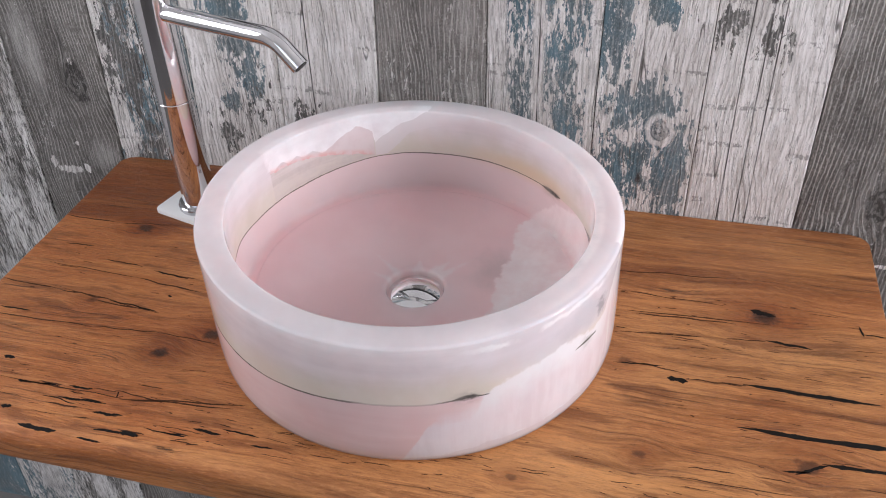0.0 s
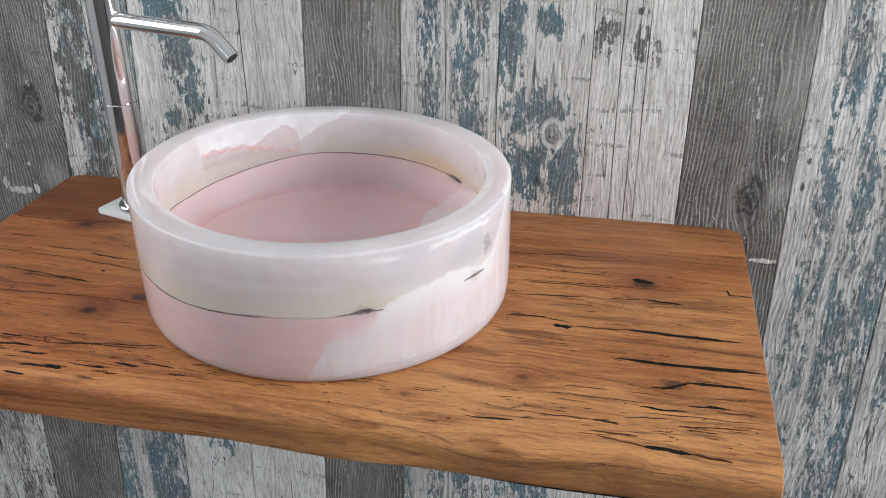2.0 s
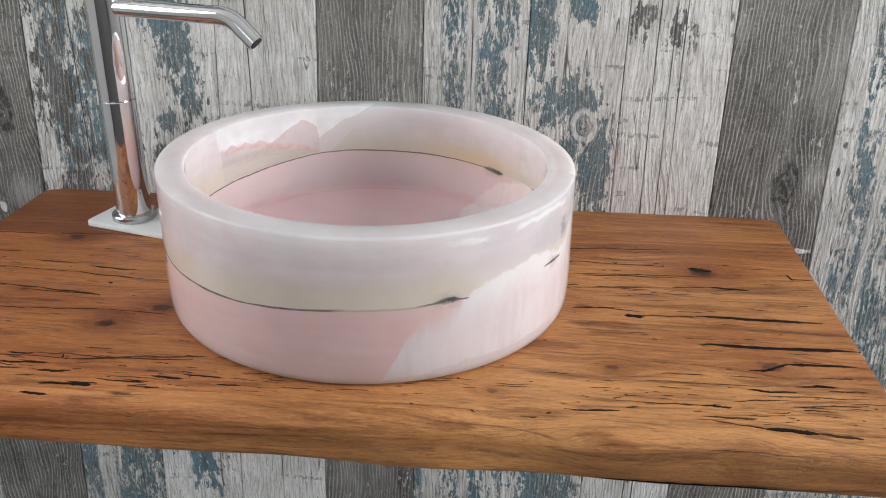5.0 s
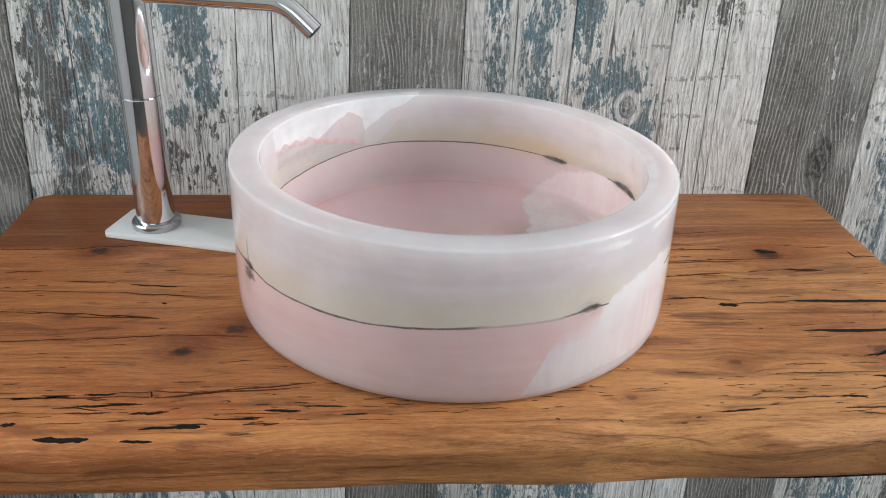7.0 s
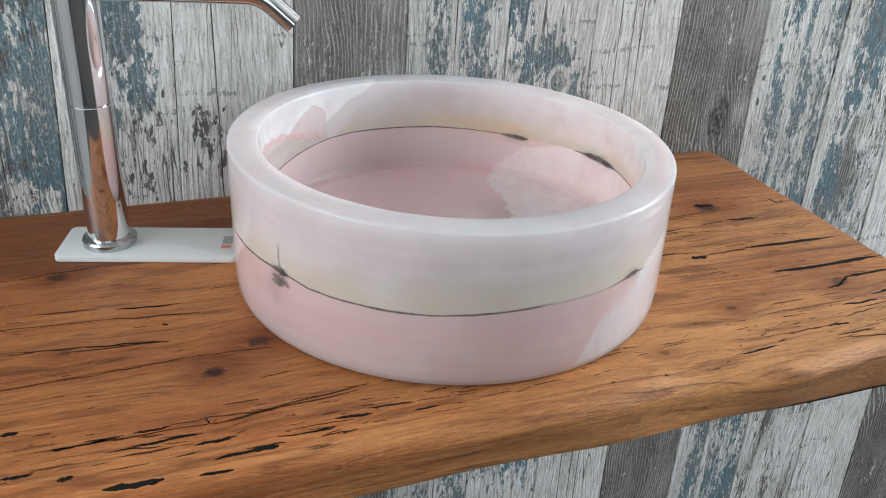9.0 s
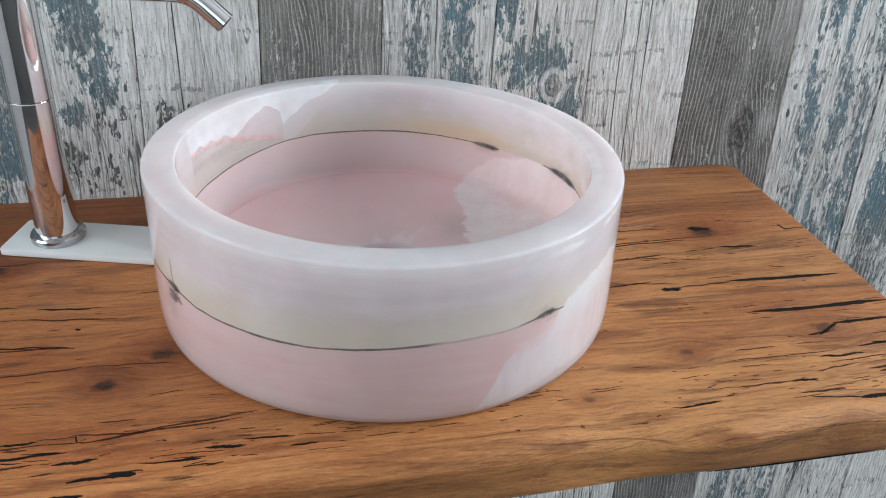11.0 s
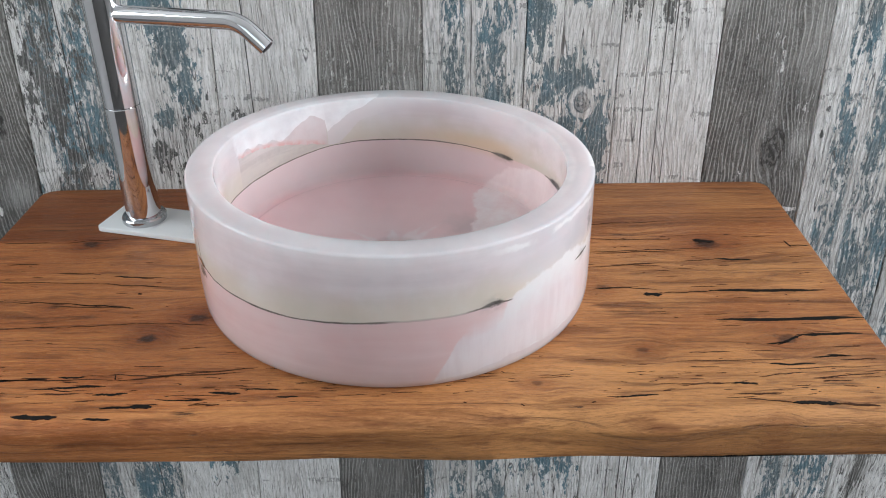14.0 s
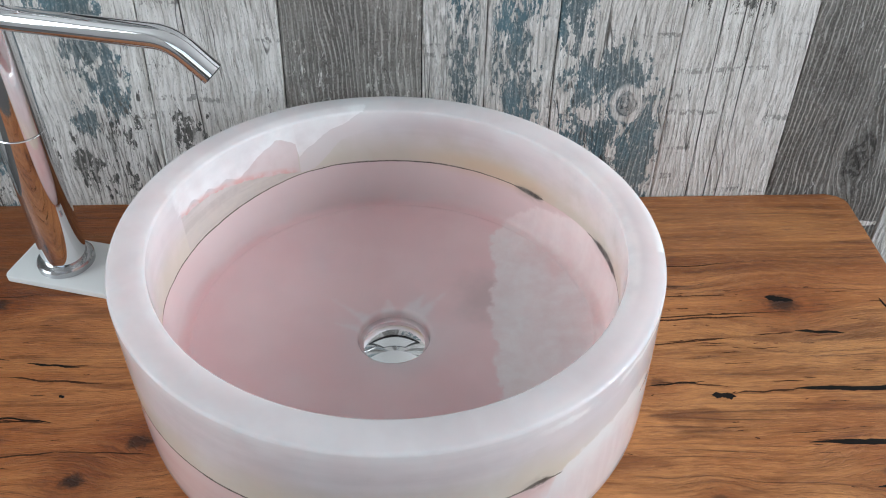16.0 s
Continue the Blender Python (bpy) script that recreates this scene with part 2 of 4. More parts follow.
def oak_material():
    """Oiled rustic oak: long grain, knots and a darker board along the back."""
    g = Nodes("oiled_oak")
    x, y, z = g.split(g.place)
    sway = g.noise(g.scaled(g.place, 3.2, 7, 7), 1, 3)
    gy = g.add(y, g.mul(g.sub(sway, 0.5), 0.022))
    core, halo = 0.0, 0.0
    for kx, ky, r, shade in ((-0.256, -0.348, 0.0095, 1.0), (-0.380, -0.154, 0.0105, 0.95), (0.227, -0.375, 0.0062, 0.66), (0.122, -0.424, 0.0050, 0.58), (0.339, -0.169, 0.015, 0.95),
                             (0.368, -0.359, 0.011, 0.78), (-0.214, -0.312, 0.011, 0.9), (0.327, -0.477, 0.005, 0.6), (0.205, -0.262, 0.007, 0.6), (-0.371, -0.287, 0.006, 0.55)):
        d = g.add(g.spot(g.mul(x, 0.72), y, kx * 0.72, ky, r, r), g.mul(g.sub(g.noise(g.place, 130, 4, 0.65), 0.5), 1.3))
        gy = g.add(gy, g.mul(g.step(d, 5.0, 0.4), g.mul(g.sub(y, ky), -0.6)))
        core = g.top(core, g.mul(g.step(d, 1.0, 0.3), shade))
        halo = g.top(halo, g.mul(g.step(d, 3.9, 0.4), shade))
    line = g.join(x, gy, z)
    fibre = g.noise(g.scaled(line, 55, 650, 650), 1, 6, 0.72)
    ripple = g.noise(g.scaled(line, 110, 380, 380, 9), 1, 3, 0.6)
    pore = g.noise(g.scaled(line, 46, 820, 820, 4), 1, 3, 0.62)
    run = g.noise(g.scaled(line, 2.4, 95, 95, 19), 1, 4, 0.62)
    broad = g.noise(g.scaled(line, 3.0, 20, 20, 7), 1, 4, 0.6)
    figure = g.noise(g.scaled(line, 1.0, 17, 17, 2), 1, 2, 0.45)
    ring = g.math("PINGPONG", g.add(g.mul(figure, 15.0), g.mul(fibre, 0.25)), 0.5)
    some = g.step(g.noise(g.scaled(line, 6, 40, 40, 13), 1, 3), 0.46, 0.62)
    tone = g.add(g.mul(ring, 0.34), g.add(g.mul(fibre, 0.30), g.add(g.mul(ripple, 0.24), g.mul(broad, 0.18))))
    pale = g.mix(g.step(tone, 0.30, 0.72), (0.40, 0.166, 0.056), (0.66, 0.305, 0.114))
    pale = g.mix(g.mul(g.step(broad, 0.50, 0.66), 0.50), pale, (0.68, 0.312, 0.112))
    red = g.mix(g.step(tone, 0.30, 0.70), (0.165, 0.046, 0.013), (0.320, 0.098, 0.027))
    where = g.noise(g.scaled(g.place, 5, 14, 14, 3), 1, 2)
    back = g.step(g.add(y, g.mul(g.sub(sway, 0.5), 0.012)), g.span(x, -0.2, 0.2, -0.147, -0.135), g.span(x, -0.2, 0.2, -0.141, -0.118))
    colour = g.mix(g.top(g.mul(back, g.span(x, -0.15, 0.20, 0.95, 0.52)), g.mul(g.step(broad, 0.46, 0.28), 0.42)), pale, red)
    # shading of the sawn ripples, put into the colour as dark dashes
    chatter = g.math("SINE", g.add(g.mul(gy, 2450.0), g.add(g.mul(ripple, 11.0), g.mul(sway, 30.0))))
    dash = g.mul(g.step(chatter, 0.25, 0.95), g.step(g.noise(g.scaled(line, 38, 170, 170, 15), 1, 3, 0.6), 0.42, 0.58))
    colour = g.mix(g.mul(dash, g.span(where, 0.38, 0.62, 0.12, 0.36)), colour, (0.24, 0.070, 0.020))
    zone = g.noise(g.scaled(g.place, 3.2, 8.5, 8.5, 23), 1, 3, 0.5)
    colour = g.mix(g.mul(g.step(zone, 0.50, 0.66), 0.46), colour, (0.76, 0.375, 0.140))
    colour = g.mix(g.mul(g.step(zone, 0.48, 0.34), 0.46), colour, (0.35, 0.096, 0.024))
    colour = g.mix(g.mul(g.step(g.add(x, g.mul(g.sub(zone, 0.5), 0.3)), 0.05, -0.32), 0.44), colour, (0.53, 0.150, 0.036))
    # dark and light sides of the finer ripples, coloured in as well
    fleck = g.noise(g.scaled(line, 85, 520, 520, 29), 1, 3, 0.6)
    colour = g.mix(g.mul(g.step(fleck, 0.53, 0.66), 0.30), colour, (0.20, 0.060, 0.017))
    colour = g.mix(g.mul(g.step(fleck, 0.46, 0.34), 0.26), colour, (0.80, 0.385, 0.145))
    smudge = g.noise(g.scaled(line, 11, 62, 62, 41), 1, 4, 0.62)
    colour = g.mix(g.mul(g.step(smudge, 0.52, 0.66), 0.62), colour, (0.185, 0.058, 0.018))
    vein = g.mul(g.step(ring, 0.10, 0.015), some)
    colour = g.mix(g.mul(vein, g.span(back, 0.0, 1.0, 0.50, 0.75)), colour, (0.080, 0.024, 0.008))
    colour = g.mix(g.mul(g.step(pore, 0.59, 0.69), g.span(where, 0.38, 0.62, 0.18, 0.62)), colour, (0.105, 0.034, 0.011))
    colour = g.mix(g.mul(g.step(run, 0.56, 0.70), 0.42), colour, (0.165, 0.050, 0.015))
    colour = g.mix(g.mul(g.step(run, 0.46, 0.34), 0.35), colour, (0.74, 0.335, 0.115))
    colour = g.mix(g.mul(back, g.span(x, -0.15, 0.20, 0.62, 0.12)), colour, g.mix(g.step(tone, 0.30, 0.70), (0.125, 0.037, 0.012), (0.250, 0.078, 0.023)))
    check = g.noise(g.scaled(line, 9, 260, 260, 11), 1, 4, 0.7)
    cracked = g.mul(g.step(check, 0.65, 0.69), g.step(where, 0.46, 0.58))
    colour = g.mix(g.mul(cracked, 0.8), colour, (0.018, 0.010, 0.007))
    colour = g.mix(g.mul(halo, 0.75), colour, g.mix(g.step(fibre, 0.4, 0.6), (0.12, 0.030, 0.011), (0.30, 0.080, 0.021)))
    colour = g.mix(g.mul(core, 0.9), colour, (0.030, 0.013, 0.009))
    g.bump(g.sub(g.add(g.mul(fibre, 0.25), g.add(g.mul(ripple, 0.35), g.mul(fleck, -0.5))), g.add(g.mul(g.add(vein, dash), 0.3), g.mul(cracked, 0.6))), 1.0, 0.0015)
    return g.done(colour, g.span(fibre, 0.3, 0.7, 0.38, 0.54), Specular_IOR_Level=0.36)


def onyx_material():
    """Solid pink onyx: a rosy bed below a dark hairline seam, milky bands over it, white cloud on one side.
    Most of its figure is drawn over the angle round the basin, inside and outside."""
    g = Nodes("pink_onyx")
    x, y, z = g.split(g.place)
    u, v = g.sub(x, CX), g.sub(y, CY)
    r = g.math("SQRT", g.add(g.mul(u, u), g.mul(v, v)))
    turn = g.math("ARCTAN2", v, u)
    round_ = g.add(turn, g.mul(g.math("LESS_THAN", turn, -1.2), 2 * math.pi))
    inner = g.step(r, 0.190, 0.184)
    outer = g.sub(1.0, inner)
    soft = g.noise(g.place, 14, 3, 0.5)
    cloud = g.noise(g.place, 17, 4, 0.55, 0.2)
    puff = g.noise(g.place, 38, 4, 0.6)
    tiny = g.noise(g.place, 160, 3, 0.6)
    nick = g.sub(g.noise(g.place, 60, 4, 0.62), 0.5)
    torn = g.noise(g.scaled(g.place, 70, 70, 120), 1, 4, 0.65)
    wisp = g.noise(g.scaled(g.place, 95, 95, 14), 1, 4, 0.6)
    bands = g.noise(g.scaled(g.place, 7, 7, 90), 1, 4, 0.6)

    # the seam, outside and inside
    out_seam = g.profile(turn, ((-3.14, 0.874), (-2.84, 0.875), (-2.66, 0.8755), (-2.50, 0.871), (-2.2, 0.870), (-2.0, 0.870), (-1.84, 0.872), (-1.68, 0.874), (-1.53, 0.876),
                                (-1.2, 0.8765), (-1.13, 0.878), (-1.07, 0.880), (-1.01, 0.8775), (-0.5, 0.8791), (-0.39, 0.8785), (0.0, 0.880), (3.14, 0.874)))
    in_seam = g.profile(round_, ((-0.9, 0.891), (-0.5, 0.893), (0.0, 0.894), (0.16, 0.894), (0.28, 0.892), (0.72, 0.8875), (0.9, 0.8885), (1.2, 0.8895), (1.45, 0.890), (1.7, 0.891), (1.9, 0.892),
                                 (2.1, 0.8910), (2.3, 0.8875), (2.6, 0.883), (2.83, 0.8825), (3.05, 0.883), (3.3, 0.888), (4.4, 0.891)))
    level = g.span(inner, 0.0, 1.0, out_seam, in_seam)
    h = g.sub(z, g.add(level, g.add(g.mul(g.sub(soft, 0.5), 0.002), g.mul(nick, 0.0015))))

    rose = g.mix(g.step(g.add(g.mul(soft, 0.6), g.mul(bands, 0.4)), 0.35, 0.66), (0.675, 0.490, 0.482), (0.735, 0.568, 0.558))
    cream = g.mix(g.step(cloud, 0.35, 0.65), (0.628, 0.578, 0.505), (0.675, 0.628, 0.562))
    milk = g.mix(g.step(g.add(g.mul(cloud, 0.6), g.mul(bands, 0.4)), 0.38, 0.64), (0.618, 0.570, 0.582), (0.698, 0.650, 0.662))
    upper = g.mix(g.step(g.add(h, g.mul(g.sub(cloud, 0.5), 0.03)), 0.004, 0.040), cream, milk)
    colour = g.mix(g.step(h, -0.0012, 0.0008), rose, upper)
    pallor = g.mul(g.mul(g.step(h, -0.020, -0.002), g.step(h, 0.0, -0.001)), outer)
    colour = g.mix(g.mul(pallor, 0.45), colour, (0.690, 0.555, 0.555))
    blush = g.mul(g.step(h, 0.0, -0.001), inner)
    colour = g.mix(g.mul(blush, 0.75), colour, g.mix(g.step(soft, 0.35, 0.65), (0.745, 0.545, 0.550), (0.800, 0.615, 0.615)))
    veil = g.mul(g.mul(g.step(g.add(z, g.mul(g.sub(cloud, 0.5), 0.012)), 0.846, 0.856), g.step(h, 0.0, -0.001)), inner)
    colour = g.mix(g.mul(veil, 0.55), colour, (0.725, 0.640, 0.645))

    # grey haze under the rim on one side, with white wisps across it
    front = g.mul(g.mul(g.step(turn, 0.5, 0.05), g.step(r, 0.1980, 0.2025)), outer)
    lilac = g.mul(g.mul(g.step(turn, -1.15, -0.75), g.step(h, 0.006, 0.020)), front)
    colour = g.mix(g.mul(lilac, 0.55), colour, (0.560, 0.545, 0.580))
    dusk = g.add(g.spot(g.mul(turn, 0.2), z, -0.098, 0.910, 0.036, 0.020), g.mul(g.sub(puff, 0.5), 1.7))
    colour = g.mix(g.mul(g.mul(g.step(dusk, 1.1, 0.3), outer), 0.55), colour, (0.470, 0.470, 0.495))
    smut = g.add(g.spot(g.mul(turn, 0.2), z, -0.068, 0.905, 0.011, 0.013), g.mul(g.sub(torn, 0.5), 2.6))
    colour = g.mix(g.mul(g.mul(g.step(smut, 1.1, 0.3), outer), 0.60), colour, (0.250, 0.255, 0.265))
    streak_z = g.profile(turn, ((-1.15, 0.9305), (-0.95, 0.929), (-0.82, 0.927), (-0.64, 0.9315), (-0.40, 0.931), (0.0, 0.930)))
    streak = g.mul(g.step(g.math("ABSOLUTE", g.sub(g.add(z, g.mul(nick, 0.012)), streak_z)), 0.0042, 0.0006), g.mul(g.step(turn, -1.15, -0.95), front))
    colour = g.mix(g.mul(g.mul(streak, g.step(cloud, 0.36, 0.56)), 0.8), colour, (0.800, 0.785, 0.790))

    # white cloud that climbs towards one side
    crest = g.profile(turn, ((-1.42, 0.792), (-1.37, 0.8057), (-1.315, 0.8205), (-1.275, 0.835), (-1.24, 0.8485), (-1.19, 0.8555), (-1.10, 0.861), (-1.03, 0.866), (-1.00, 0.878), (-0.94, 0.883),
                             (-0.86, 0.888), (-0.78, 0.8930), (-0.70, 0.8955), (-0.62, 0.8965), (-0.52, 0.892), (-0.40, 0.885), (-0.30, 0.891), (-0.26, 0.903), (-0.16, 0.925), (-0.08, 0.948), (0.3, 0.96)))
    rag = g.add(g.mul(nick, 0.016), g.mul(g.sub(wisp, 0.5), 0.004))
    rise = g.add(g.sub(crest, z), rag)
    blur = g.add(0.0016, g.mul(g.mul(g.step(turn, -1.24, -1.16), g.step(turn, -0.99, -1.05)), 0.009))
    body = g.mul(g.math("MULTIPLY", g.math("DIVIDE", g.add(rise, blur), g.mul(blur, 2.0), True), 1.0), front)
    brow = g.step(g.add(rise, g.mul(g.sub(puff, 0.5), 0.03)), 0.034, 0.004)
    pinkish = g.mix(g.step(g.add(g.mul(wisp, 0.6), g.mul(puff, 0.4)), 0.36, 0.62), (0.670, 0.590, 0.605), (0.715, 0.650, 0.664))
    snow = g.mix(g.mul(brow, g.step(turn, -1.12, -0.92)), pinkish, (0.755, 0.742, 0.750))
    snow = g.mix(g.mul(g.step(turn, -0.34, -0.24), g.step(wisp, 0.45, 0.66)), snow, (0.745, 0.725, 0.735))
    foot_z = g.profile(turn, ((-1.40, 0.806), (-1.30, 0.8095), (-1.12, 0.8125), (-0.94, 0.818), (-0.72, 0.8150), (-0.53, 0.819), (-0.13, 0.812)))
    foot = g.sub(g.add(foot_z, g.mul(nick, 0.010)), z)
    snow = g.mix(g.mul(g.step(foot, -0.0006, 0.0008), 0.45), snow, (0.600, 0.505, 0.522))
    snow = g.mix(g.mul(g.step(g.math("ABSOLUTE", g.add(foot, 0.0012)), 0.0014, 0.0002), g.step(puff, 0.52, 0.66)), snow, (0.730, 0.700, 0.710))
    colour = g.mix(body, colour, snow)

    # pale cloud in the bowl
    mist = g.add(g.mul(g.sub(cloud, 0.5), 0.028), g.mul(g.sub(g.noise(g.place, 48, 4, 0.6), 0.5), 0.017))
    crisp = g.step(g.add(g.sub(g.mul(g.sub(x, 0.020), 0.80), g.sub(z, 0.80)), mist), -0.0015, 0.003)
    bowl = g.mul(g.mul(crisp, inner), g.step(h, 0.001, -0.001))
    colour = g.mix(g.mul(bowl, g.span(g.add(g.mul(puff, 0.6), g.mul(wisp, 0.4)), 0.38, 0.62, 0.45, 1.0)), colour, (0.860, 0.755, 0.755))
    pale = g.mul(g.mul(inner, g.step(h, 0.004, 0.016)), g.mul(g.step(round_, 0.85, 0.45), g.step(turn, -0.9, -0.3)))
    colour = g.mix(g.mul(pale, g.span(puff, 0.36, 0.6, 0.15, 0.75)), colour, (0.780, 0.725, 0.725))

    deep = g.mul(g.mul(g.step(z, 0.851, 0.846), inner), g.sub(1.0, crisp))
    colour = g.mix(g.mul(deep, 0.42), colour, (0.850, 0.535, 0.555))

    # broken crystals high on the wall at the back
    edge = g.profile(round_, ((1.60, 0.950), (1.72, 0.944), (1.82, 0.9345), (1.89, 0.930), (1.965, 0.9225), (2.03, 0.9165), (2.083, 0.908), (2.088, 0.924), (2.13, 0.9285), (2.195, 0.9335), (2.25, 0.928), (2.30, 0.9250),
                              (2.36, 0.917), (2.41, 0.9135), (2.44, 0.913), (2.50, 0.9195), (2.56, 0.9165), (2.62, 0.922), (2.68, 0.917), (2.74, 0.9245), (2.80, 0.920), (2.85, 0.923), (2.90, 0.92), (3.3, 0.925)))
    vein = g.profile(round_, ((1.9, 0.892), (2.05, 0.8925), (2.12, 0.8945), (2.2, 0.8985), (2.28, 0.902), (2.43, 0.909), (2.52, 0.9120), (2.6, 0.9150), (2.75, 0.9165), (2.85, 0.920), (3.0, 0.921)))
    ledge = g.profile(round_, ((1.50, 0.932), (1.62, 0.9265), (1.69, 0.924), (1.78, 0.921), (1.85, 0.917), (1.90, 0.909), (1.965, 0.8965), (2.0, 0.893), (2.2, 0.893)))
    jag = g.mul(nick, 0.007)
    zj = g.add(z, jag)
    field = g.mul(g.mul(g.step(round_, 1.62, 1.74), g.step(g.add(round_, g.mul(nick, 0.12)), 2.885, 2.835)), inner)
    over = g.step(g.sub(zj, edge), -0.0003, 0.0007)
    above_vein = g.step(g.sub(zj, vein), -0.0006, 0.0012)
    # slate-grey stone between the vein and the seam
    slate = g.mul(g.mul(g.mul(g.step(round_, 1.75, 2.0), g.step(round_, 2.846, 2.836)), g.mul(g.step(h, 0.0, 0.002), g.sub(1.0, above_vein))), inner)
    colour = g.mix(g.mul(slate, g.span(tiny, 0.35, 0.65, 0.50, 0.85)), colour, g.mix(g.step(bands, 0.4, 0.6), (0.520, 0.475, 0.452), (0.610, 0.565, 0.535)))
    # rosy facet under the tallest crystal, paler facets beside it
    facet = g.mul(g.mul(above_vein, g.sub(1.0, over)), g.mul(g.mul(g.step(round_, 2.084, 2.090), g.step(round_, 2.46, 2.42)), inner))
    colour = g.mix(g.mul(facet, 0.85), colour, g.mix(g.step(puff, 0.4, 0.62), (0.650, 0.550, 0.553), (0.690, 0.605, 0.608)))
    shelf = g.mul(g.step(g.sub(zj, ledge), -0.0003, 0.0009), g.mul(g.mul(g.step(round_, 1.55, 1.74), g.step(round_, 2.086, 2.078)), inner))
    colour = g.mix(g.mul(g.mul(shelf, g.sub(1.0, over)), 0.8), colour, (0.690, 0.640, 0.645))
    glow = g.span(g.sub(zj, edge), 0.0, 0.018, 1.0, 0.45)
    colour = g.mix(g.mul(g.mul(g.mul(field, over), glow), g.span(puff, 0.36, 0.6, 0.5, 1.0)), colour, (0.860, 0.828, 0.838))
    rosy = g.mix(g.step(g.noise(g.place, 120, 4), 0.42, 0.62), (0.700, 0.545, 0.545), (0.690, 0.400, 0.375))
    streak = g.mul(g.step(g.sub(zj, vein), 0.0075, 0.0005), g.step(g.sub(zj, vein), -0.0012, 0.0002))
    colour = g.mix(g.mul(g.mul(g.mul(streak, inner), g.mul(g.step(round_, 2.08, 2.14), g.step(round_, 2.85, 2.83))), 0.8), colour, rosy)

    # dark hairline in the seam and its inclusions: (angle, reach along the wall, growth of the line)
    gap = g.math("ABSOLUTE", h)
    thick, stain, halo = g.span(inner, 0.0, 1.0, 0.0012, 0.0009), 0.0, 0.0
    arc_len = g.mul(g.span(inner, 0.0, 1.0, turn, round_), 0.19)
    for a, reach, more, inside in ((-1.075, 0.013, 0.0015, False), (-0.45, 0.010, 0.0005, False), (-2.665, 0.012, 0.0015, False), (0.79, 0.020, 0.0026, True), (0.14, 0.034, 0.0026, True)):
        d = g.math("ABSOLUTE", g.sub(arc_len, a * 0.19))
        near = g.mul(g.step(d, reach, reach * 0.3), inner if inside else outer)
        thick = g.add(thick, g.mul(near, more))
        stain = g.top(stain, g.mul(near, min(1.0, more / 0.0015)))
        halo = g.top(halo, g.mul(g.step(d, reach * 1.3, 0.0), inner if inside else outer))
    thick = g.mul(thick, g.span(cloud, 0.3, 0.7, 0.6, 1.4))
    hair = g.sub(1.0, g.step(gap, g.mul(thick, 0.35), g.mul(thick, 1.15)))
    faint = g.mul(g.step(turn, -1.60, -1.48), g.step(turn, -1.13, -1.24))
    lost = g.mul(g.step(turn, -0.99, -0.97), g.step(turn, -0.52, -0.54))
    gone = g.mul(g.mul(g.step(round_, 0.33, 0.37), g.step(round_, 0.71, 0.69)), inner)
    hair = g.mul(hair, g.sub(1.0, g.top(g.mul(g.top(g.mul(faint, 0.7), lost), outer), gone)))
    hair = g.mul(hair, g.sub(1.0, g.mul(g.mul(g.step(turn, -0.385, -0.37), outer), 1.0)))
    hair = g.mul(hair, g.span(tiny, 0.3, 0.6, 0.75, 1.0))
    colour = g.mix(g.mul(hair, 0.92), colour, (0.085, 0.075, 0.062))
    blot = g.mul(g.step(g.add(gap, g.mul(g.sub(torn, 0.5), g.span(inner, 0.0, 1.0, 0.014, 0.007))), g.span(inner, 0.0, 1.0, 0.0040, 0.0046), 0.0004), stain)
    colour = g.mix(g.mul(g.mul(blot, g.sub(1.0, gone)), 0.9), colour, (0.065, 0.060, 0.054))
    smoke = g.mul(g.mul(halo, g.step(gap, 0.012, 0.001)), g.step(torn, 0.36, 0.66))
    colour = g.mix(g.mul(g.mul(smoke, g.sub(1.0, gone)), 0.5), colour, (0.300, 0.275, 0.250))
    fleck = g.add(g.spot(g.mul(g.add(turn, 2.672), 0.2), z, 0.0, 0.8655, 0.0105, 0.0065), g.mul(g.sub(torn, 0.5), 2.6))
    colour = g.mix(g.mul(g.mul(g.step(fleck, 1.1, 0.4), outer), 0.85), colour, (0.075, 0.070, 0.064))
    shade = g.add(g.spot(g.mul(g.add(turn, 2.70), 0.2), z, 0.0, 0.862, 0.014, 0.030), g.mul(g.sub(puff, 0.5), 1.6))
    colour = g.mix(g.mul(g.mul(g.step(shade, 1.1, 0.1), outer), 0.40), colour, (0.340, 0.310, 0.300))
    fissure = g.math("ABSOLUTE", g.add(g.mul(g.add(turn, 2.668), 0.2), g.mul(g.sub(torn, 0.5), 0.008)))
    fissure = g.mul(g.mul(g.step(fissure, 0.0024, 0.0), g.mul(g.step(z, 0.874, 0.880), g.step(z, 0.905, 0.890))), outer)
    colour = g.mix(g.mul(fissure, 0.6), colour, (0.160, 0.150, 0.140))

    # greyish haze in the floor and white bursts round the outlet
    low = g.step(z, 0.860, 0.848)
    haze = g.mul(low, g.step(g.add(g.spot(x, y, 0.056, -0.196, 0.046, 0.036), g.mul(g.sub(cloud, 0.5), 1.8)), 1.1, 0.2))
    colour = g.mix(g.mul(g.mul(haze, g.sub(1.0, g.mul(crisp, 0.8))), 0.55), colour, (0.470, 0.385, 0.385))
    fray = g.mul(g.sub(g.noise(g.place, 130, 3), 0.5), 0.010)
    burst = 0.0
    for a, long, wide in ((48, 0.040, 0.008), (62, 0.024, 0.010), (98, 0.014, 0.008), (142, 0.040, 0.005), (165, 0.020, 0.004)):
        off = g.math("ABSOLUTE", g.mul(g.math("SINE", g.sub(turn, radians(a))), r))
        way = g.mul(g.math("COSINE", g.sub(turn, radians(a))), r)
        rim = g.mul(g.sub(0.030 + long, way), wide / long)
        burst = g.top(burst, g.mul(g.step(g.sub(g.add(off, fray), rim), 0.0022, -0.0050), g.step(way, 0.0, 0.01)))
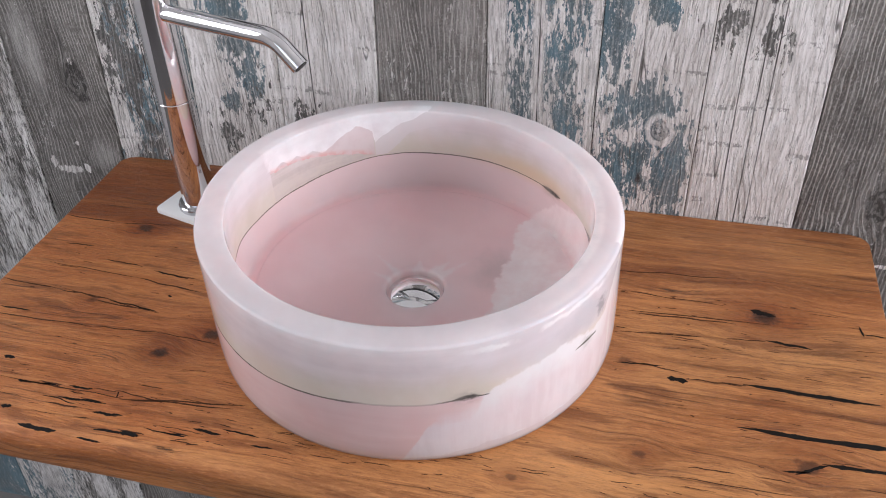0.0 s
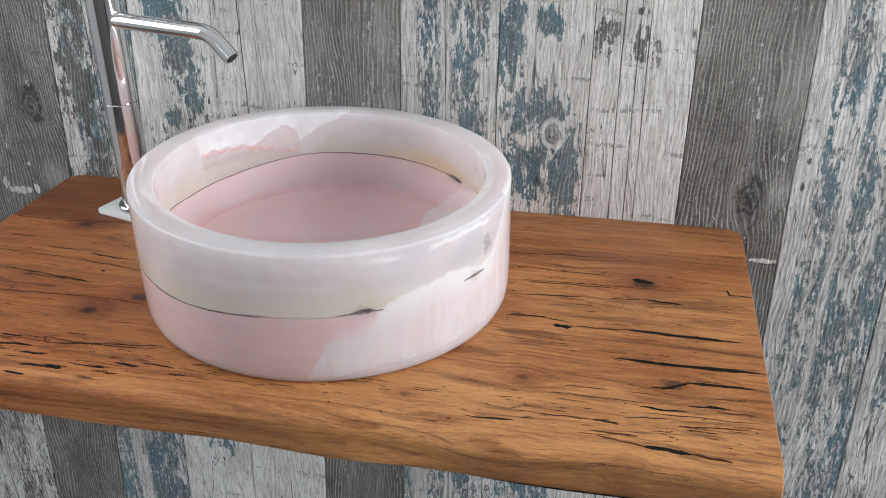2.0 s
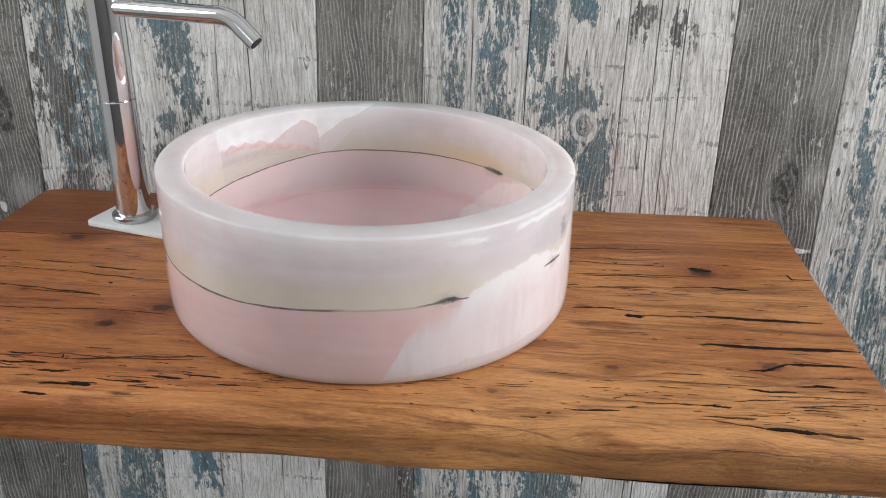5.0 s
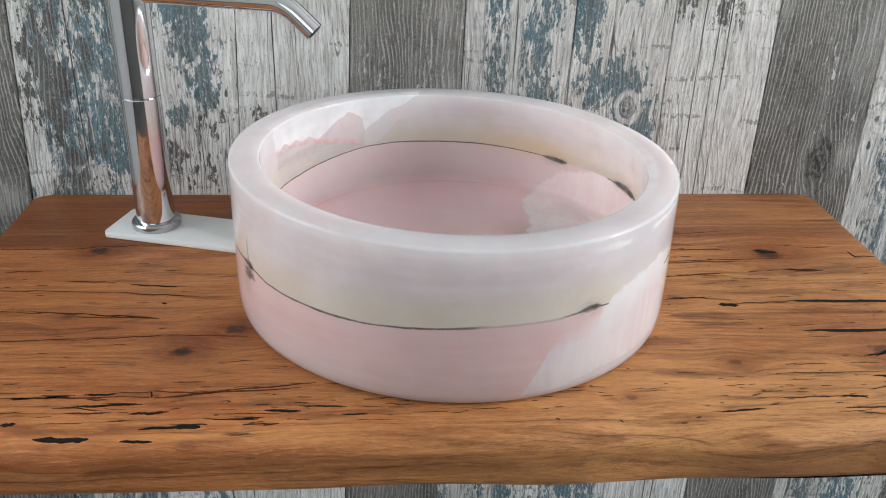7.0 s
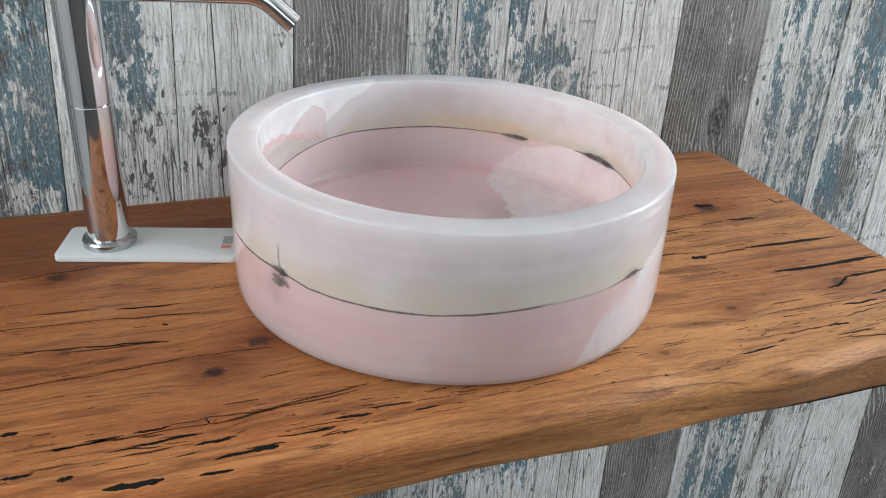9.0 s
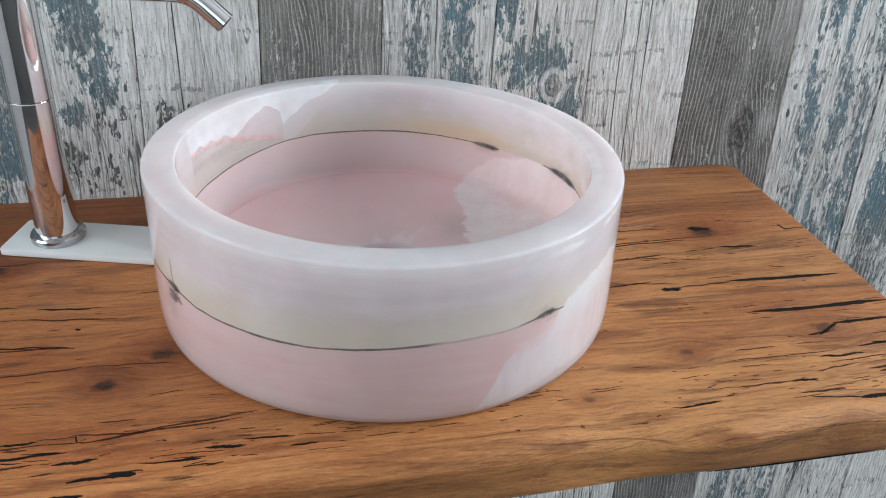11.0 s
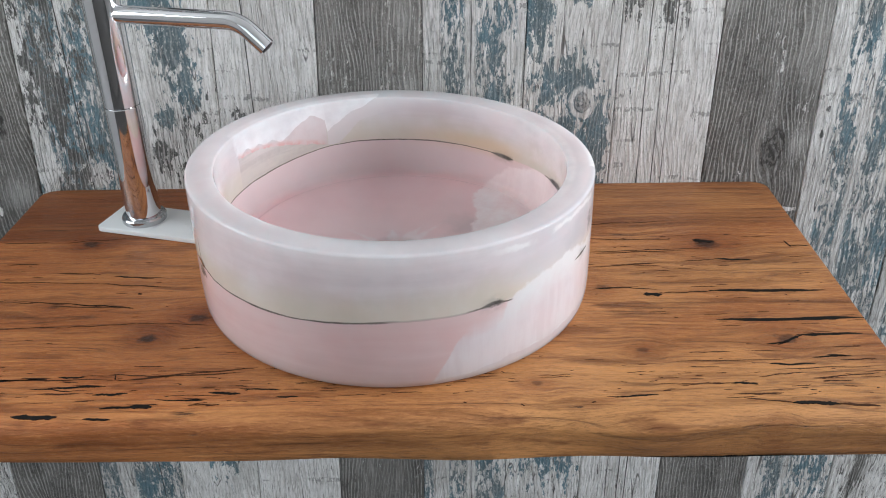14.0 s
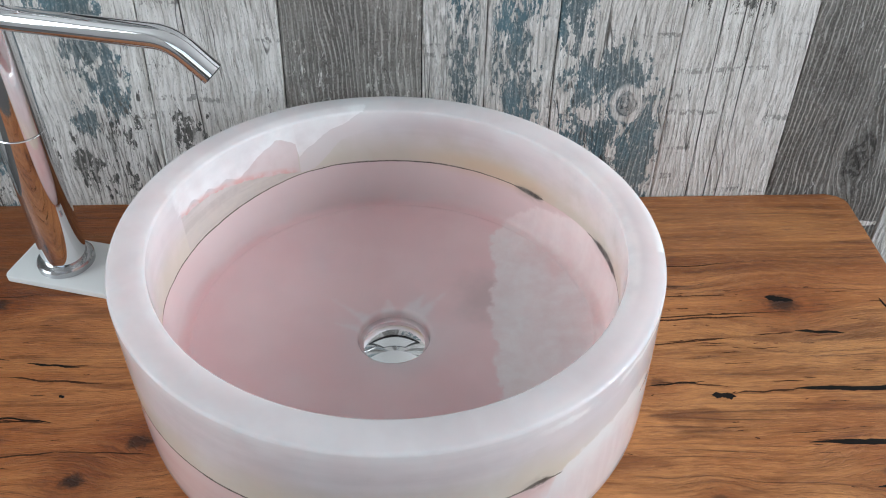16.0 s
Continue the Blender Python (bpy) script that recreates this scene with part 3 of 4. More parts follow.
    colour = g.mix(g.mul(g.mul(burst, low), 0.42), colour, (0.830, 0.750, 0.748))
    # amber tint along the seam at the back
    amber = g.mul(g.mul(g.mul(g.step(round_, 0.55, 0.85), g.step(round_, 1.7, 1.0)), g.step(g.math("ABSOLUTE", g.sub(h, 0.006)), 0.016, 0.001)), inner)
    colour = g.mix(g.mul(g.mul(amber, g.sub(1.0, hair)), 0.6), colour, (0.700, 0.545, 0.370))
    g.put(g.bsdf.inputs["Subsurface Weight"], g.mul(g.sub(1.0, g.top(g.top(hair, blot), fissure)), 0.9))
    g.bsdf.inputs["Subsurface Radius"].default_value = (1.0, 0.75, 0.70)
    g.bsdf.inputs["Subsurface Scale"].default_value = 0.08
    return g.done(colour, g.span(cloud, 0.3, 0.7, 0.06, 0.11), Specular_IOR_Level=0.32)


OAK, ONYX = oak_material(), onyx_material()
CHROME = plain("chrome", (0.80, 0.80, 0.81), 0.055, 0.02, 90, Metallic=1.0)
BRUSHED = plain("satin_chrome", (0.50, 0.50, 0.51), 0.16, 0.04, 90, Metallic=1.0)
RUBBER = plain("black_seal", (0.02, 0.02, 0.02), 0.6)
WHITE_GLOSS = plain("white_lacquer", (0.80, 0.81, 0.80), 0.32, 0.015)
RESIN = plain("black_filler", (0.012, 0.010, 0.009), 0.75, 0.3, 200, Specular_IOR_Level=0.15)
CHECK = plain("dark_check", (0.070, 0.028, 0.014), 0.7, 0.3, 200, Specular_IOR_Level=0.2)
STICKER = plain("grey_print", (0.30, 0.30, 0.31), 0.5, 0.2, 300)
RED_PRINT = plain("red_print", (0.62, 0.22, 0.18), 0.5, 0.2, 300)
CEILING = plain("ceiling_paint", (0.86, 0.855, 0.85), 0.85, 0.02, 14)
DIM_ROOM = plain("dim_room_stand_in", (0.15, 0.143, 0.137), 0.7, 0.1, 10)
PLASTER = plain("white_plaster", (0.62, 0.61, 0.60), 0.8, 0.04, 14)
BACKING = plain("wall_backing", (0.06, 0.057, 0.054), 0.9)
TILE = plain("grey_floor", (0.13, 0.125, 0.12), 0.55, 0.12, 6)


# ---- mesh helpers ----
def part(name, bm, material, parent=None, label="", smooth=None):
    """Link a bmesh as one mesh object."""
    bmesh.ops.recalc_face_normals(bm, faces=bm.faces)
    me = bpy.data.meshes.new(name)
    bm.to_mesh(me)
    bm.free()
    me.materials.append(material)
    if smooth is not None:
        me.polygons.foreach_set("use_smooth", [True] * len(me.polygons))
        me.set_sharp_from_angle(angle=radians(smooth))
    ob = new(name, me)
    if parent:
        ob.parent = parent
        ob.matrix_parent_inverse = parent.matrix_basis.inverted()
    return tagged(ob, label)


def block(x0, x1, y0, y1, z0, z1, bevel=0.0, segments=2):
    bm = bmesh.new()
    bmesh.ops.create_cube(bm, size=1)
    for v in bm.verts:
        v.co = ((x0 + x1) / 2 + v.co.x * (x1 - x0), (y0 + y1) / 2 + v.co.y * (y1 - y0), (z0 + z1) / 2 + v.co.z * (z1 - z0))
    if bevel:
        bmesh.ops.bevel(bm, geom=bm.edges[:], offset=bevel, segments=segments, affect="EDGES", profile=0.5)
    return bm


def lathe(profile, segments=64, at=(0, 0, 0)):
    """Turn a profile of (r, z) round the upright axis at a place; ends at r = 0 are closed."""
    bm = bmesh.new()
    rings = []
    for r, z in profile:
        if r < 1e-6:
            rings.append([bm.verts.new((at[0], at[1], at[2] + z))])
        else:
            rings.append([bm.verts.new((at[0] + r * math.cos(2 * math.pi * k / segments), at[1] + r * math.sin(2 * math.pi * k / segments), at[2] + z)) for k in range(segments)])
    for a, b in zip(rings, rings[1:]):
        for k in range(segments):
            j = (k + 1) % segments
            if len(a) == 1 and len(b) > 1:
                bm.faces.new((a[0], b[k], b[j]))
            elif len(b) == 1 and len(a) > 1:
                bm.faces.new((a[k], a[j], b[0]))
            elif len(a) > 1:
                bm.faces.new((a[k], a[j], b[j], b[k]))
    return bm


def arc(cr, cz, radius, a0, a1, steps):
    return [(cr + radius * math.cos(radians(a0 + (a1 - a0) * k / steps)), cz + radius * math.sin(radians(a0 + (a1 - a0) * k / steps))) for k in range(steps + 1)]


def tube(points, radius, segments=32, caps=True):
    """A round bar along points; radius is a number or one per point."""
    bm = bmesh.new()
    radii = radius if isinstance(radius, (list, tuple)) else [radius] * len(points)
    points = [Vector(p) for p in points]
    rings = []
    for k, p in enumerate(points):
        way = (points[min(k + 1, len(points) - 1)] - points[max(k - 1, 0)]).normalized()
        side = way.cross(Vector((0, 0, 1)))
        side = side.normalized() if side.length > 1e-4 else Vector((1, 0, 0))
        up = side.cross(way)
        rings.append([bm.verts.new(p + radii[k] * (math.cos(2 * math.pi * j / segments) * side + math.sin(2 * math.pi * j / segments) * up)) for j in range(segments)])
    for a, b in zip(rings, rings[1:]):
        for k in range(segments):
            bm.faces.new((a[k], a[(k + 1) % segments], b[(k + 1) % segments], b[k]))
    if caps:
        bm.faces.new(rings[0]), bm.faces.new(rings[-1])
    return bm


# ---- the room ----
X0, X1, Y0, Y1, Z0, Z1 = ROOM
floor = tagged(part("floor", block(X0 - 0.1, X1 + 0.1, Y0 - 0.1, Y1 + 0.12, Z0 - 0.1, Z0), TILE), "plain grey tiled bathroom floor", "floor", kind="structure")
ceiling = tagged(part("ceiling", block(X0 - 0.1, X1 + 0.1, Y0 - 0.1, Y1 + 0.12, Z1, Z1 + 0.1), CEILING), "plain white plastered ceiling", "ceiling", kind="structure")


def wall_with_opening(name, along_x, at, a0, a1, lo, hi, sill, head_, paint, label):
    """A plastered wall 0.1 m thick with one opening from lo to hi and from sill to head."""
    bm = bmesh.new()
    for b0, b1, c0, c1 in ((a0, lo, Z0, Z1), (hi, a1, Z0, Z1), (lo, hi, Z0, sill), (lo, hi, head_, Z1)):
        piece = block(b0, b1, at[0], at[1], c0, c1) if along_x else block(at[0], at[1], b0, b1, c0, c1)
        me = bpy.data.meshes.new("piece")
        piece.to_mesh(me)
        piece.free()
        bm.from_mesh(me)
        bpy.data.meshes.remove(me)
    return tagged(part(name, bm, paint), label, "wall", kind="structure")


wall_with_opening("wall_east", False, (X1, X1 + 0.1), Y0, Y1, -1.48, -0.12, 1.04, 2.32, PLASTER, "white plastered wall with a window opening")
wall_with_opening("wall_west", False, (X0 - 0.1, X0), Y0, Y1, -1.58, -0.12, 1.04, 2.32, PLASTER, "white plastered wall with a window opening")
# unseen south wall, coloured dark to stand in for the dim room in reflections
wall_with_opening("wall_south", True, (Y0 - 0.1, Y0), X0, X1, -1.93, 0.03, 1.04, 2.32, DIM_ROOM, "unseen wall darkened for the reflections, with a window opening")

wall = tagged(part("wall_north", block(X0, X1, 0.004, 0.12, Z0, Z1), BACKING), "wall papered with a print of weathered grey, white and blue boards", "wall", kind="structure")

# ---- the worktop ----
BOARD_X0, BOARD_X1 = -0.4965, 0.4585


def front_edge(x):
    """How far the waney front edge stands out at x, and how round it is there."""
    n = noise.noise(Vector((x * 7.0, 3.1, 0)))
    m = noise.noise(Vector((x * 22.0, 8.4, 0)))
    y = -0.4725 + 0.004 * n + 0.0012 * m
    y += -0.006 * math.exp(-((x - 0.225) / 0.05) ** 2) + 0.006 * math.exp(-((x - 0.13) / 0.05) ** 2)
    round_ = 0.020 + 0.008 * noise.noise(Vector((x * 6.0, 1.7, 5))) + 0.010 * math.exp(-((x - 0.15) / 0.06) ** 2)
    return y, max(0.008, round_)


def build_worktop():
    bm = bmesh.new()
    xs = [BOARD_X0, BOARD_X0 + 0.0012, BOARD_X0 + 0.004, BOARD_X0 + 0.010, BOARD_X0 + 0.02]
    steps = 150
    xs += [BOARD_X0 + 0.02 + (BOARD_X1 - BOARD_X0 - 0.04) * k / steps for k in range(1, steps)]
    xs += [BOARD_X1 - 0.02, BOARD_X1 - 0.010, BOARD_X1 - 0.004, BOARD_X1 - 0.0012, BOARD_X1]
    rows = []
    for x in xs:
        edge = min(x - BOARD_X0, BOARD_X1 - x)
        soft = 0.0025
        inset = soft - math.sqrt(max(0, soft ** 2 - max(0, soft - edge) ** 2)) if edge < soft else 0.0
        corner = 0.022
        yb = -0.001 - (corner - math.sqrt(max(0, corner ** 2 - max(0, corner - edge) ** 2)) if edge < corner else 0.0)
        yf, rd = front_edge(x)
        yf += inset
        top, foot = TOP - inset, TOP - 0.0545 + 0.0025 * noise.noise(Vector((x * 9, 0, 9))) + inset
        ring = [(yb - inset, foot), (yb - inset, top - 0.002), (yb - inset - 0.002, top)]
        ring += [(yb - inset - 0.002 + (yf + rd - yb) * k / 10, top) for k in range(1, 10)]
        for k in range(0, 9):
            a = radians(90 + 80 * k / 8)
            ring.append((yf + rd + rd * math.cos(a), top - 0.82 * rd + 0.82 * rd * math.sin(a)))
        for k in range(1, 6):
            f = k / 5
            ripple = 0.0022 * noise.noise(Vector((x * 16, f * 2.0, 2.2))) * math.sin(math.pi * f)
            y_low = -0.4665 + 0.0015 * noise.noise(Vector((x * 8, 6, 6)))
            y_top = ring[11 + 9][0]
            z_top = ring[11 + 9][1]
            ring.append((y_top + (y_low - y_top) * f + ripple, z_top + (foot + 0.004 - z_top) * f))
        ring.append((ring[-1][0] + 0.004, foot))
        rows.append([bm.verts.new((x, y, z)) for y, z in ring])
    for a, b in zip(rows, rows[1:]):
        for k in range(len(a)):
            bm.faces.new((a[k], a[(k + 1) % len(a)], b[(k + 1) % len(a)], b[k]))
    bm.faces.new(rows[0]), bm.faces.new(rows[-1])
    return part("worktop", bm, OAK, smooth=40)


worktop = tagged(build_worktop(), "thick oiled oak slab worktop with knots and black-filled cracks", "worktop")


def surface(x, y):
    """Height of the worktop's upper side, which rolls over towards the front."""
    yf, rd = front_edge(x)
    dip = min(1.0, max(0.0, (yf + rd - y) / rd))
    return TOP - 0.82 * rd * (1 - math.sqrt(1 - dip * dip))


def crack(x0, y0, x1, y1, wide, seed, steps=30):
    """A black-filled crack: a ragged sliver that tapers towards its ends."""
    bm = bmesh.new()
    a, b = Vector((x0, y0, 0)), Vector((x1, y1, 0))
    side = Vector((0, 0, 1)).cross((b - a).normalized())
    left, right = [], []
    for k in range(steps + 1):
        f = k / steps
        sway = 0.0022 * noise.noise(Vector((f * 3.2, seed * 1.37, 0))) * min(1, (b - a).length * 20)
        fat = wide * 0.5 * min(1, 4.6 * f + 0.08, 4.6 * (1 - f) + 0.08) * (1 + 0.42 * noise.noise(Vector((f * 5, seed * 2.1, 4))))
        p = a.lerp(b, f) + side * sway
        for line, s in ((left, 1), (right, -1)):
            jag = 1 + 0.55 * noise.noise(Vector((f * (b - a).length * 420, seed, 9 * s)))
            q = p + side * s * fat * jag
            z = surface(q.x, q.y)
            line.append((bm.verts.new((q.x, q.y, z + (0.0003 if z > TOP - 1e-5 else 0.0008))), bm.verts.new((q.x, q.y, z - 0.0015))))
    for k in range(steps):
        bm.faces.new((left[k][0], left[k + 1][0], right[k + 1][0], right[k][0]))
        bm.faces.new((left[k][1], left[k + 1][1], left[k + 1][0], left[k][0]))
        bm.faces.new((right[k][0], right[k + 1][0], right[k + 1][1], right[k][1]))
    return bm


for k, row in enumerate((
        (0.310, -0.327, 0.4575, -0.324, 0.0052), (0.316, -0.271, 0.438, -0.273, 0.0046), (0.339, -0.204, 0.383, -0.208, 0.0030),
        (0.325, -0.161, 0.350, -0.166, 0.0060), (0.246, -0.276, 0.266, -0.278, 0.0050), (0.357, -0.369, 0.385, -0.354, 0.0026),
        (0.380, -0.353, 0.445, -0.352, 0.0036), (0.398, -0.386, 0.418, -0.388, 0.0022), (0.430, -0.164, 0.434, -0.179, 0.0018),
        (0.432, -0.176, 0.456, -0.176, 0.0014), (0.189, -0.446, 0.228, -0.442, 0.0020), (0.296, -0.427, 0.321, -0.428, 0.0024),
        (0.339, -0.400, 0.382, -0.400, 0.0024), (0.382, -0.390, 0.420, -0.388, 0.0018), (0.342, -0.455, 0.383, -0.457, 0.0030), (0.347, -0.368, 0.370, -0.365, 0.0018), (0.194, -0.265, 0.244, -0.261, 0.0014))):
    part("crack_filling", crack(*row, k + 1.0), RESIN, worktop, "black filler in a crack" if k == 0 else "")
for k, row in enumerate((
        (-0.3241, -0.4244, -0.2713, -0.4229, 0.0032), (-0.3428, -0.4622, -0.302, -0.4628, 0.0038), (-0.412, -0.386, -0.399, -0.386, 0.0050),
        (-0.349, -0.4119, -0.3386, -0.4114, 0.0032), (-0.3764, -0.4134, -0.3648, -0.413, 0.0034), (-0.3211, -0.4096, -0.2943, -0.4088, 0.0030),
        (-0.267, -0.4535, -0.221, -0.4528, 0.0024), (-0.240, -0.4520, -0.2211, -0.4522, 0.0048), (-0.1751, -0.4329, -0.1457, -0.4352, 0.0034),
        (-0.148, -0.428, -0.110, -0.431, 0.0020), (-0.329, -0.227, -0.283, -0.233, 0.0024), (-0.2797, -0.4364, -0.2481, -0.4330, 0.0032),
        (-0.3716, -0.447, -0.3606, -0.4453, 0.0044), (-0.3398, -0.4254, -0.3002, -0.4300, 0.0014), (-0.2209, -0.4438, -0.1738, -0.4437, 0.0016),
        (-0.279, -0.4640, -0.255, -0.4640, 0.0014), (-0.268, -0.4060, -0.266, -0.4140, 0.0014), (-0.408, -0.435, -0.387, -0.435, 0.0036),
        (-0.467, -0.318, -0.428, -0.318, 0.0024), (-0.372, -0.4145, -0.330, -0.4105, 0.0020), (-0.354, -0.284, -0.287, -0.292, 0.0020), (-0.114, -0.441, -0.093, -0.440, 0.0022), (-0.197, -0.444, -0.177, -0.444, 0.0020), (-0.291, -0.264, -0.286, -0.2655, 0.0028))):
    part("crack_filling", crack(*row[:4], row[4] * 0.8, k + 31.0), RESIN, worktop)

# the open split along the lower arris of the front
bm = bmesh.new()
rows = []
for k in range(41):
    f = k / 40
    x = 0.212 + 0.150 * f
    foot = TOP - 0.0545 + 0.0025 * noise.noise(Vector((x * 9, 0, 9)))
    y_low = -0.4665 + 0.0015 * noise.noise(Vector((x * 8, 6, 6)))
    high = 0.0016 * math.sin(math.pi * f) ** 0.7 * (1 + 0.5 * noise.noise(Vector((f * 14, 2.0, 7.0))))
    rows.append([bm.verts.new((x, y_low - 0.0006, foot + 0.0042 + high)), bm.verts.new((x, y_low - 0.0006, foot + 0.0040)), bm.verts.new((x, y_low + 0.0016, foot + 0.0022))])
for a, b in zip(rows, rows[1:]):
    for j in (0, 1):
        bm.faces.new((a[j], a[j + 1], b[j + 1], b[j]))
part("split", bm, RESIN, worktop, "dark split under the front edge")

# fine checks in the bands where the wood is most cracked
RIGHT_CHECKS = ((0.178, -0.122, 0.302, -0.112, 0.0012), (0.210, -0.189, 0.311, -0.185, 0.0016), (0.301, -0.209, 0.339, -0.206, 0.0011), (0.222, -0.216, 0.273, -0.211, 0.0011), (0.264, -0.275, 0.319, -0.271, 0.0013),
                (0.269, -0.381, 0.308, -0.379, 0.0011), (0.407, -0.394, 0.441, -0.393, 0.0013), (0.324, -0.418, 0.364, -0.413, 0.0011), (0.248, -0.428, 0.296, -0.427, 0.0013),
                (0.294, -0.443, 0.337, -0.443, 0.0015), (0.376, -0.421, 0.436, -0.414, 0.0011), (0.302, -0.448, 0.342, -0.455, 0.0014), (0.383, -0.457, 0.417, -0.459, 0.0015))
LEFT_CHECKS = ((-0.493, -0.147, -0.422, -0.149, 0.0016), (-0.422, -0.149, -0.343, -0.141, 0.0011), (-0.461, -0.199, -0.423, -0.199, 0.0016), (-0.396, -0.219, -0.345, -0.223, 0.0013), (-0.340, -0.243, -0.258, -0.252, 0.0017),
               (-0.494, -0.274, -0.421, -0.278, 0.0015), (-0.421, -0.278, -0.354, -0.284, 0.0015), (-0.330, -0.434, -0.292, -0.433, 0.0015), (-0.264, -0.415, -0.137, -0.397, 0.0014), (-0.273, -0.405, -0.217, -0.410, 0.0013))
rng = random.Random(4)
bm = bmesh.new()
for k in range(330):
    band = rng.random()
    x = rng.uniform(-0.485, 0.44)
    if band < 0.5:
        y = rng.gauss(-0.425, 0.018)
    elif band < 0.66:
        y, x = rng.uniform(-0.33, -0.15), rng.uniform(0.19, 0.44)
    else:
        y = rng.uniform(-0.42, -0.14)
    if y < -0.452 or y > -0.12 or (x - CX) ** 2 + (y - CY) ** 2 < 0.19 ** 2:
        continue
    long = rng.choice((0.003, 0.004, 0.006, 0.008, 0.012, 0.018, 0.028))
    wide = rng.uniform(0.0003, 0.0007) if rng.random() < 0.9 else rng.uniform(0.0008, 0.0013)
    x1 = min(x + long, 0.455)
    piece = crack(x, y, x1, y + rng.gauss(0, 0.0008), wide, rng.uniform(0, 90), 9)
    me = bpy.data.meshes.new("piece")
    piece.to_mesh(me)
    piece.free()
    bm.from_mesh(me)
    bpy.data.meshes.remove(me)
for x0, y0, x1, y1, wide in ((-0.47, -0.3285, -0.344, -0.3273, 0.0012), (-0.344, -0.3273, -0.274, -0.3205, 0.0012), (-0.274, -0.3205, -0.2021, -0.3239, 0.0010), (-0.2628, -0.4142, -0.1483, -0.4034, 0.0014), (-0.40, -0.4105, -0.2628, -0.4142, 0.0009), (-0.3728, -0.2875, -0.2922, -0.2917, 0.0014),
                             (-0.421, -0.274, -0.287, -0.294, 0.0007), (0.196, -0.220, 0.280, -0.211, 0.0010), (0.20, -0.186, 0.345, -0.180, 0.0011), (0.19, -0.155, 0.30, -0.158, 0.0009),
                             (0.205, -0.262, 0.262, -0.268, 0.0011), (0.255, -0.395, 0.36, -0.392, 0.0008), (0.345, -0.408, 0.44, -0.404, 0.0009), (-0.46, -0.236, -0.34, -0.243, 0.0009)) + RIGHT_CHECKS + LEFT_CHECKS:
    piece = crack(x0, y0, x1, y1, wide, x0 * 70, 40)
    me = bpy.data.meshes.new("piece")
    piece.to_mesh(me)
    piece.free()
    bm.from_mesh(me)
    bpy.data.meshes.remove(me)
tagged(part("grain_checking", bm, CHECK, worktop, "fine dark checks in the oak"), kind="stuff")


# ---- the basin ----
def build_basin():
    base = 0.0004
    prof = [(0.0297, base), (R_OUT - 0.014, base), (R_OUT - 0.006, base + 0.0008)]
    prof += [(R_OUT - 0.0026, base + 0.004), (R_OUT - 0.0010, base + 0.010)]
    prof += [(R_OUT - 0.0003, base + 0.022), (R_OUT, 0.04), (R_OUT, 0.06), (R_OUT, 0.09), (R_OUT, 0.12)]
    prof += arc(R_OUT - 0.0028, TALL - 0.0028, 0.0028, 0, 86, 7)
    prof += [((R_OUT + R_IN) / 2 - 0.002, TALL + 0.0003)]
    prof += arc(R_IN + 0.0022, TALL - 0.0022, 0.0022, 90, 180, 6)
    prof += [(R_IN - 0.0005, 0.12), (R_IN - 0.001, 0.10), (R_IN - 0.0015, 0.085), (R_IN - 0.0022, 0.072), (R_IN - 0.0035, 0.062)]
    prof += arc(0.1605, 0.0575, 0.0108, -8, -74, 10)
    prof += [(0.1624, 0.0471), (0.1614, 0.0474), (0.1604, 0.0472), (0.1590, 0.0463)]
    prof += [(0.148, 0.0432), (0.13, 0.0408), (0.10, 0.0382), (0.07, 0.0365), (0.045, 0.0352), (0.034, 0.0346)]
    prof += [(0.0312, 0.0338), (0.0297, 0.0315), (0.0295, 0.02), (0.0297, base)]
    bm = lathe([(r, z) for r, z in prof], 160, (CX, CY, TOP))
    bmesh.ops.remove_doubles(bm, verts=bm.verts, dist=1e-6)
    for v in bm.verts:
        # turned by hand: a little out of round and lower on one side
        u, w = v.co.x - CX, v.co.y - CY
        lift = max(0, (v.co.z - TOP - 0.05) / (TALL - 0.05))
        a = math.atan2(w, u)
        out = 1 + (0.009 * math.cos(2 * a) - 0.009 * math.sin(2 * a)) * min(1, math.hypot(u, w) / 0.1)
        v.co.x, v.co.y = CX + u * out, CY + w * out
        v.co.z += (-0.018 * u + 0.006 * w) * lift
    return part("basin", bm, ONYX, smooth=50)


basin = tagged(build_basin(), "round polished pink and white onyx vessel basin on the worktop", "wash basin")

# ---- the waste in its outlet ----
drain = tagged(new("drain"), "polished chrome pop-up waste plug in the basin", "drain")
drain.matrix_basis = pose(CX, CY, TOP + 0.012)
part("sleeve", lathe([(0.0296, -0.008), (0.0296, 0.0125), (0.0293, 0.0128), (0.0292, -0.008)], 64, (CX, CY, TOP + 0.012)), BRUSHED, drain, "satin metal sleeve", smooth=35)
part("seal", lathe([(0.0286, -0.006), (0.0286, 0.0035), (0.0, 0.0035)], 64, (CX, CY, TOP + 0.012)), RUBBER, drain, "black rubber seal", smooth=35)
part("plug", lathe([(0.0, 0.001), (0.0270, 0.001), (0.0289, 0.0130), (0.0291, 0.0146)] + [(r, 0.0152 + 0.0082 * (1 - (r / 0.0291) ** 2)) for r in (0.0289, 0.0286, 0.028, 0.027, 0.025, 0.022, 0.019, 0.016, 0.013, 0.010, 0.007, 0.004, 0.002, 0.0)], 96, (CX, CY, TOP + 0.012)), CHROME, drain, "domed mirror-polished plug", smooth=60)

# ---- the tap and the plate it stands on ----
TAP = Vector((-0.331, -0.101, 0))
SWING = radians(-15.4)
ALONG = Vector((math.cos(SWING), math.sin(SWING), 0))
PLATE_Z = TOP + 0.0068


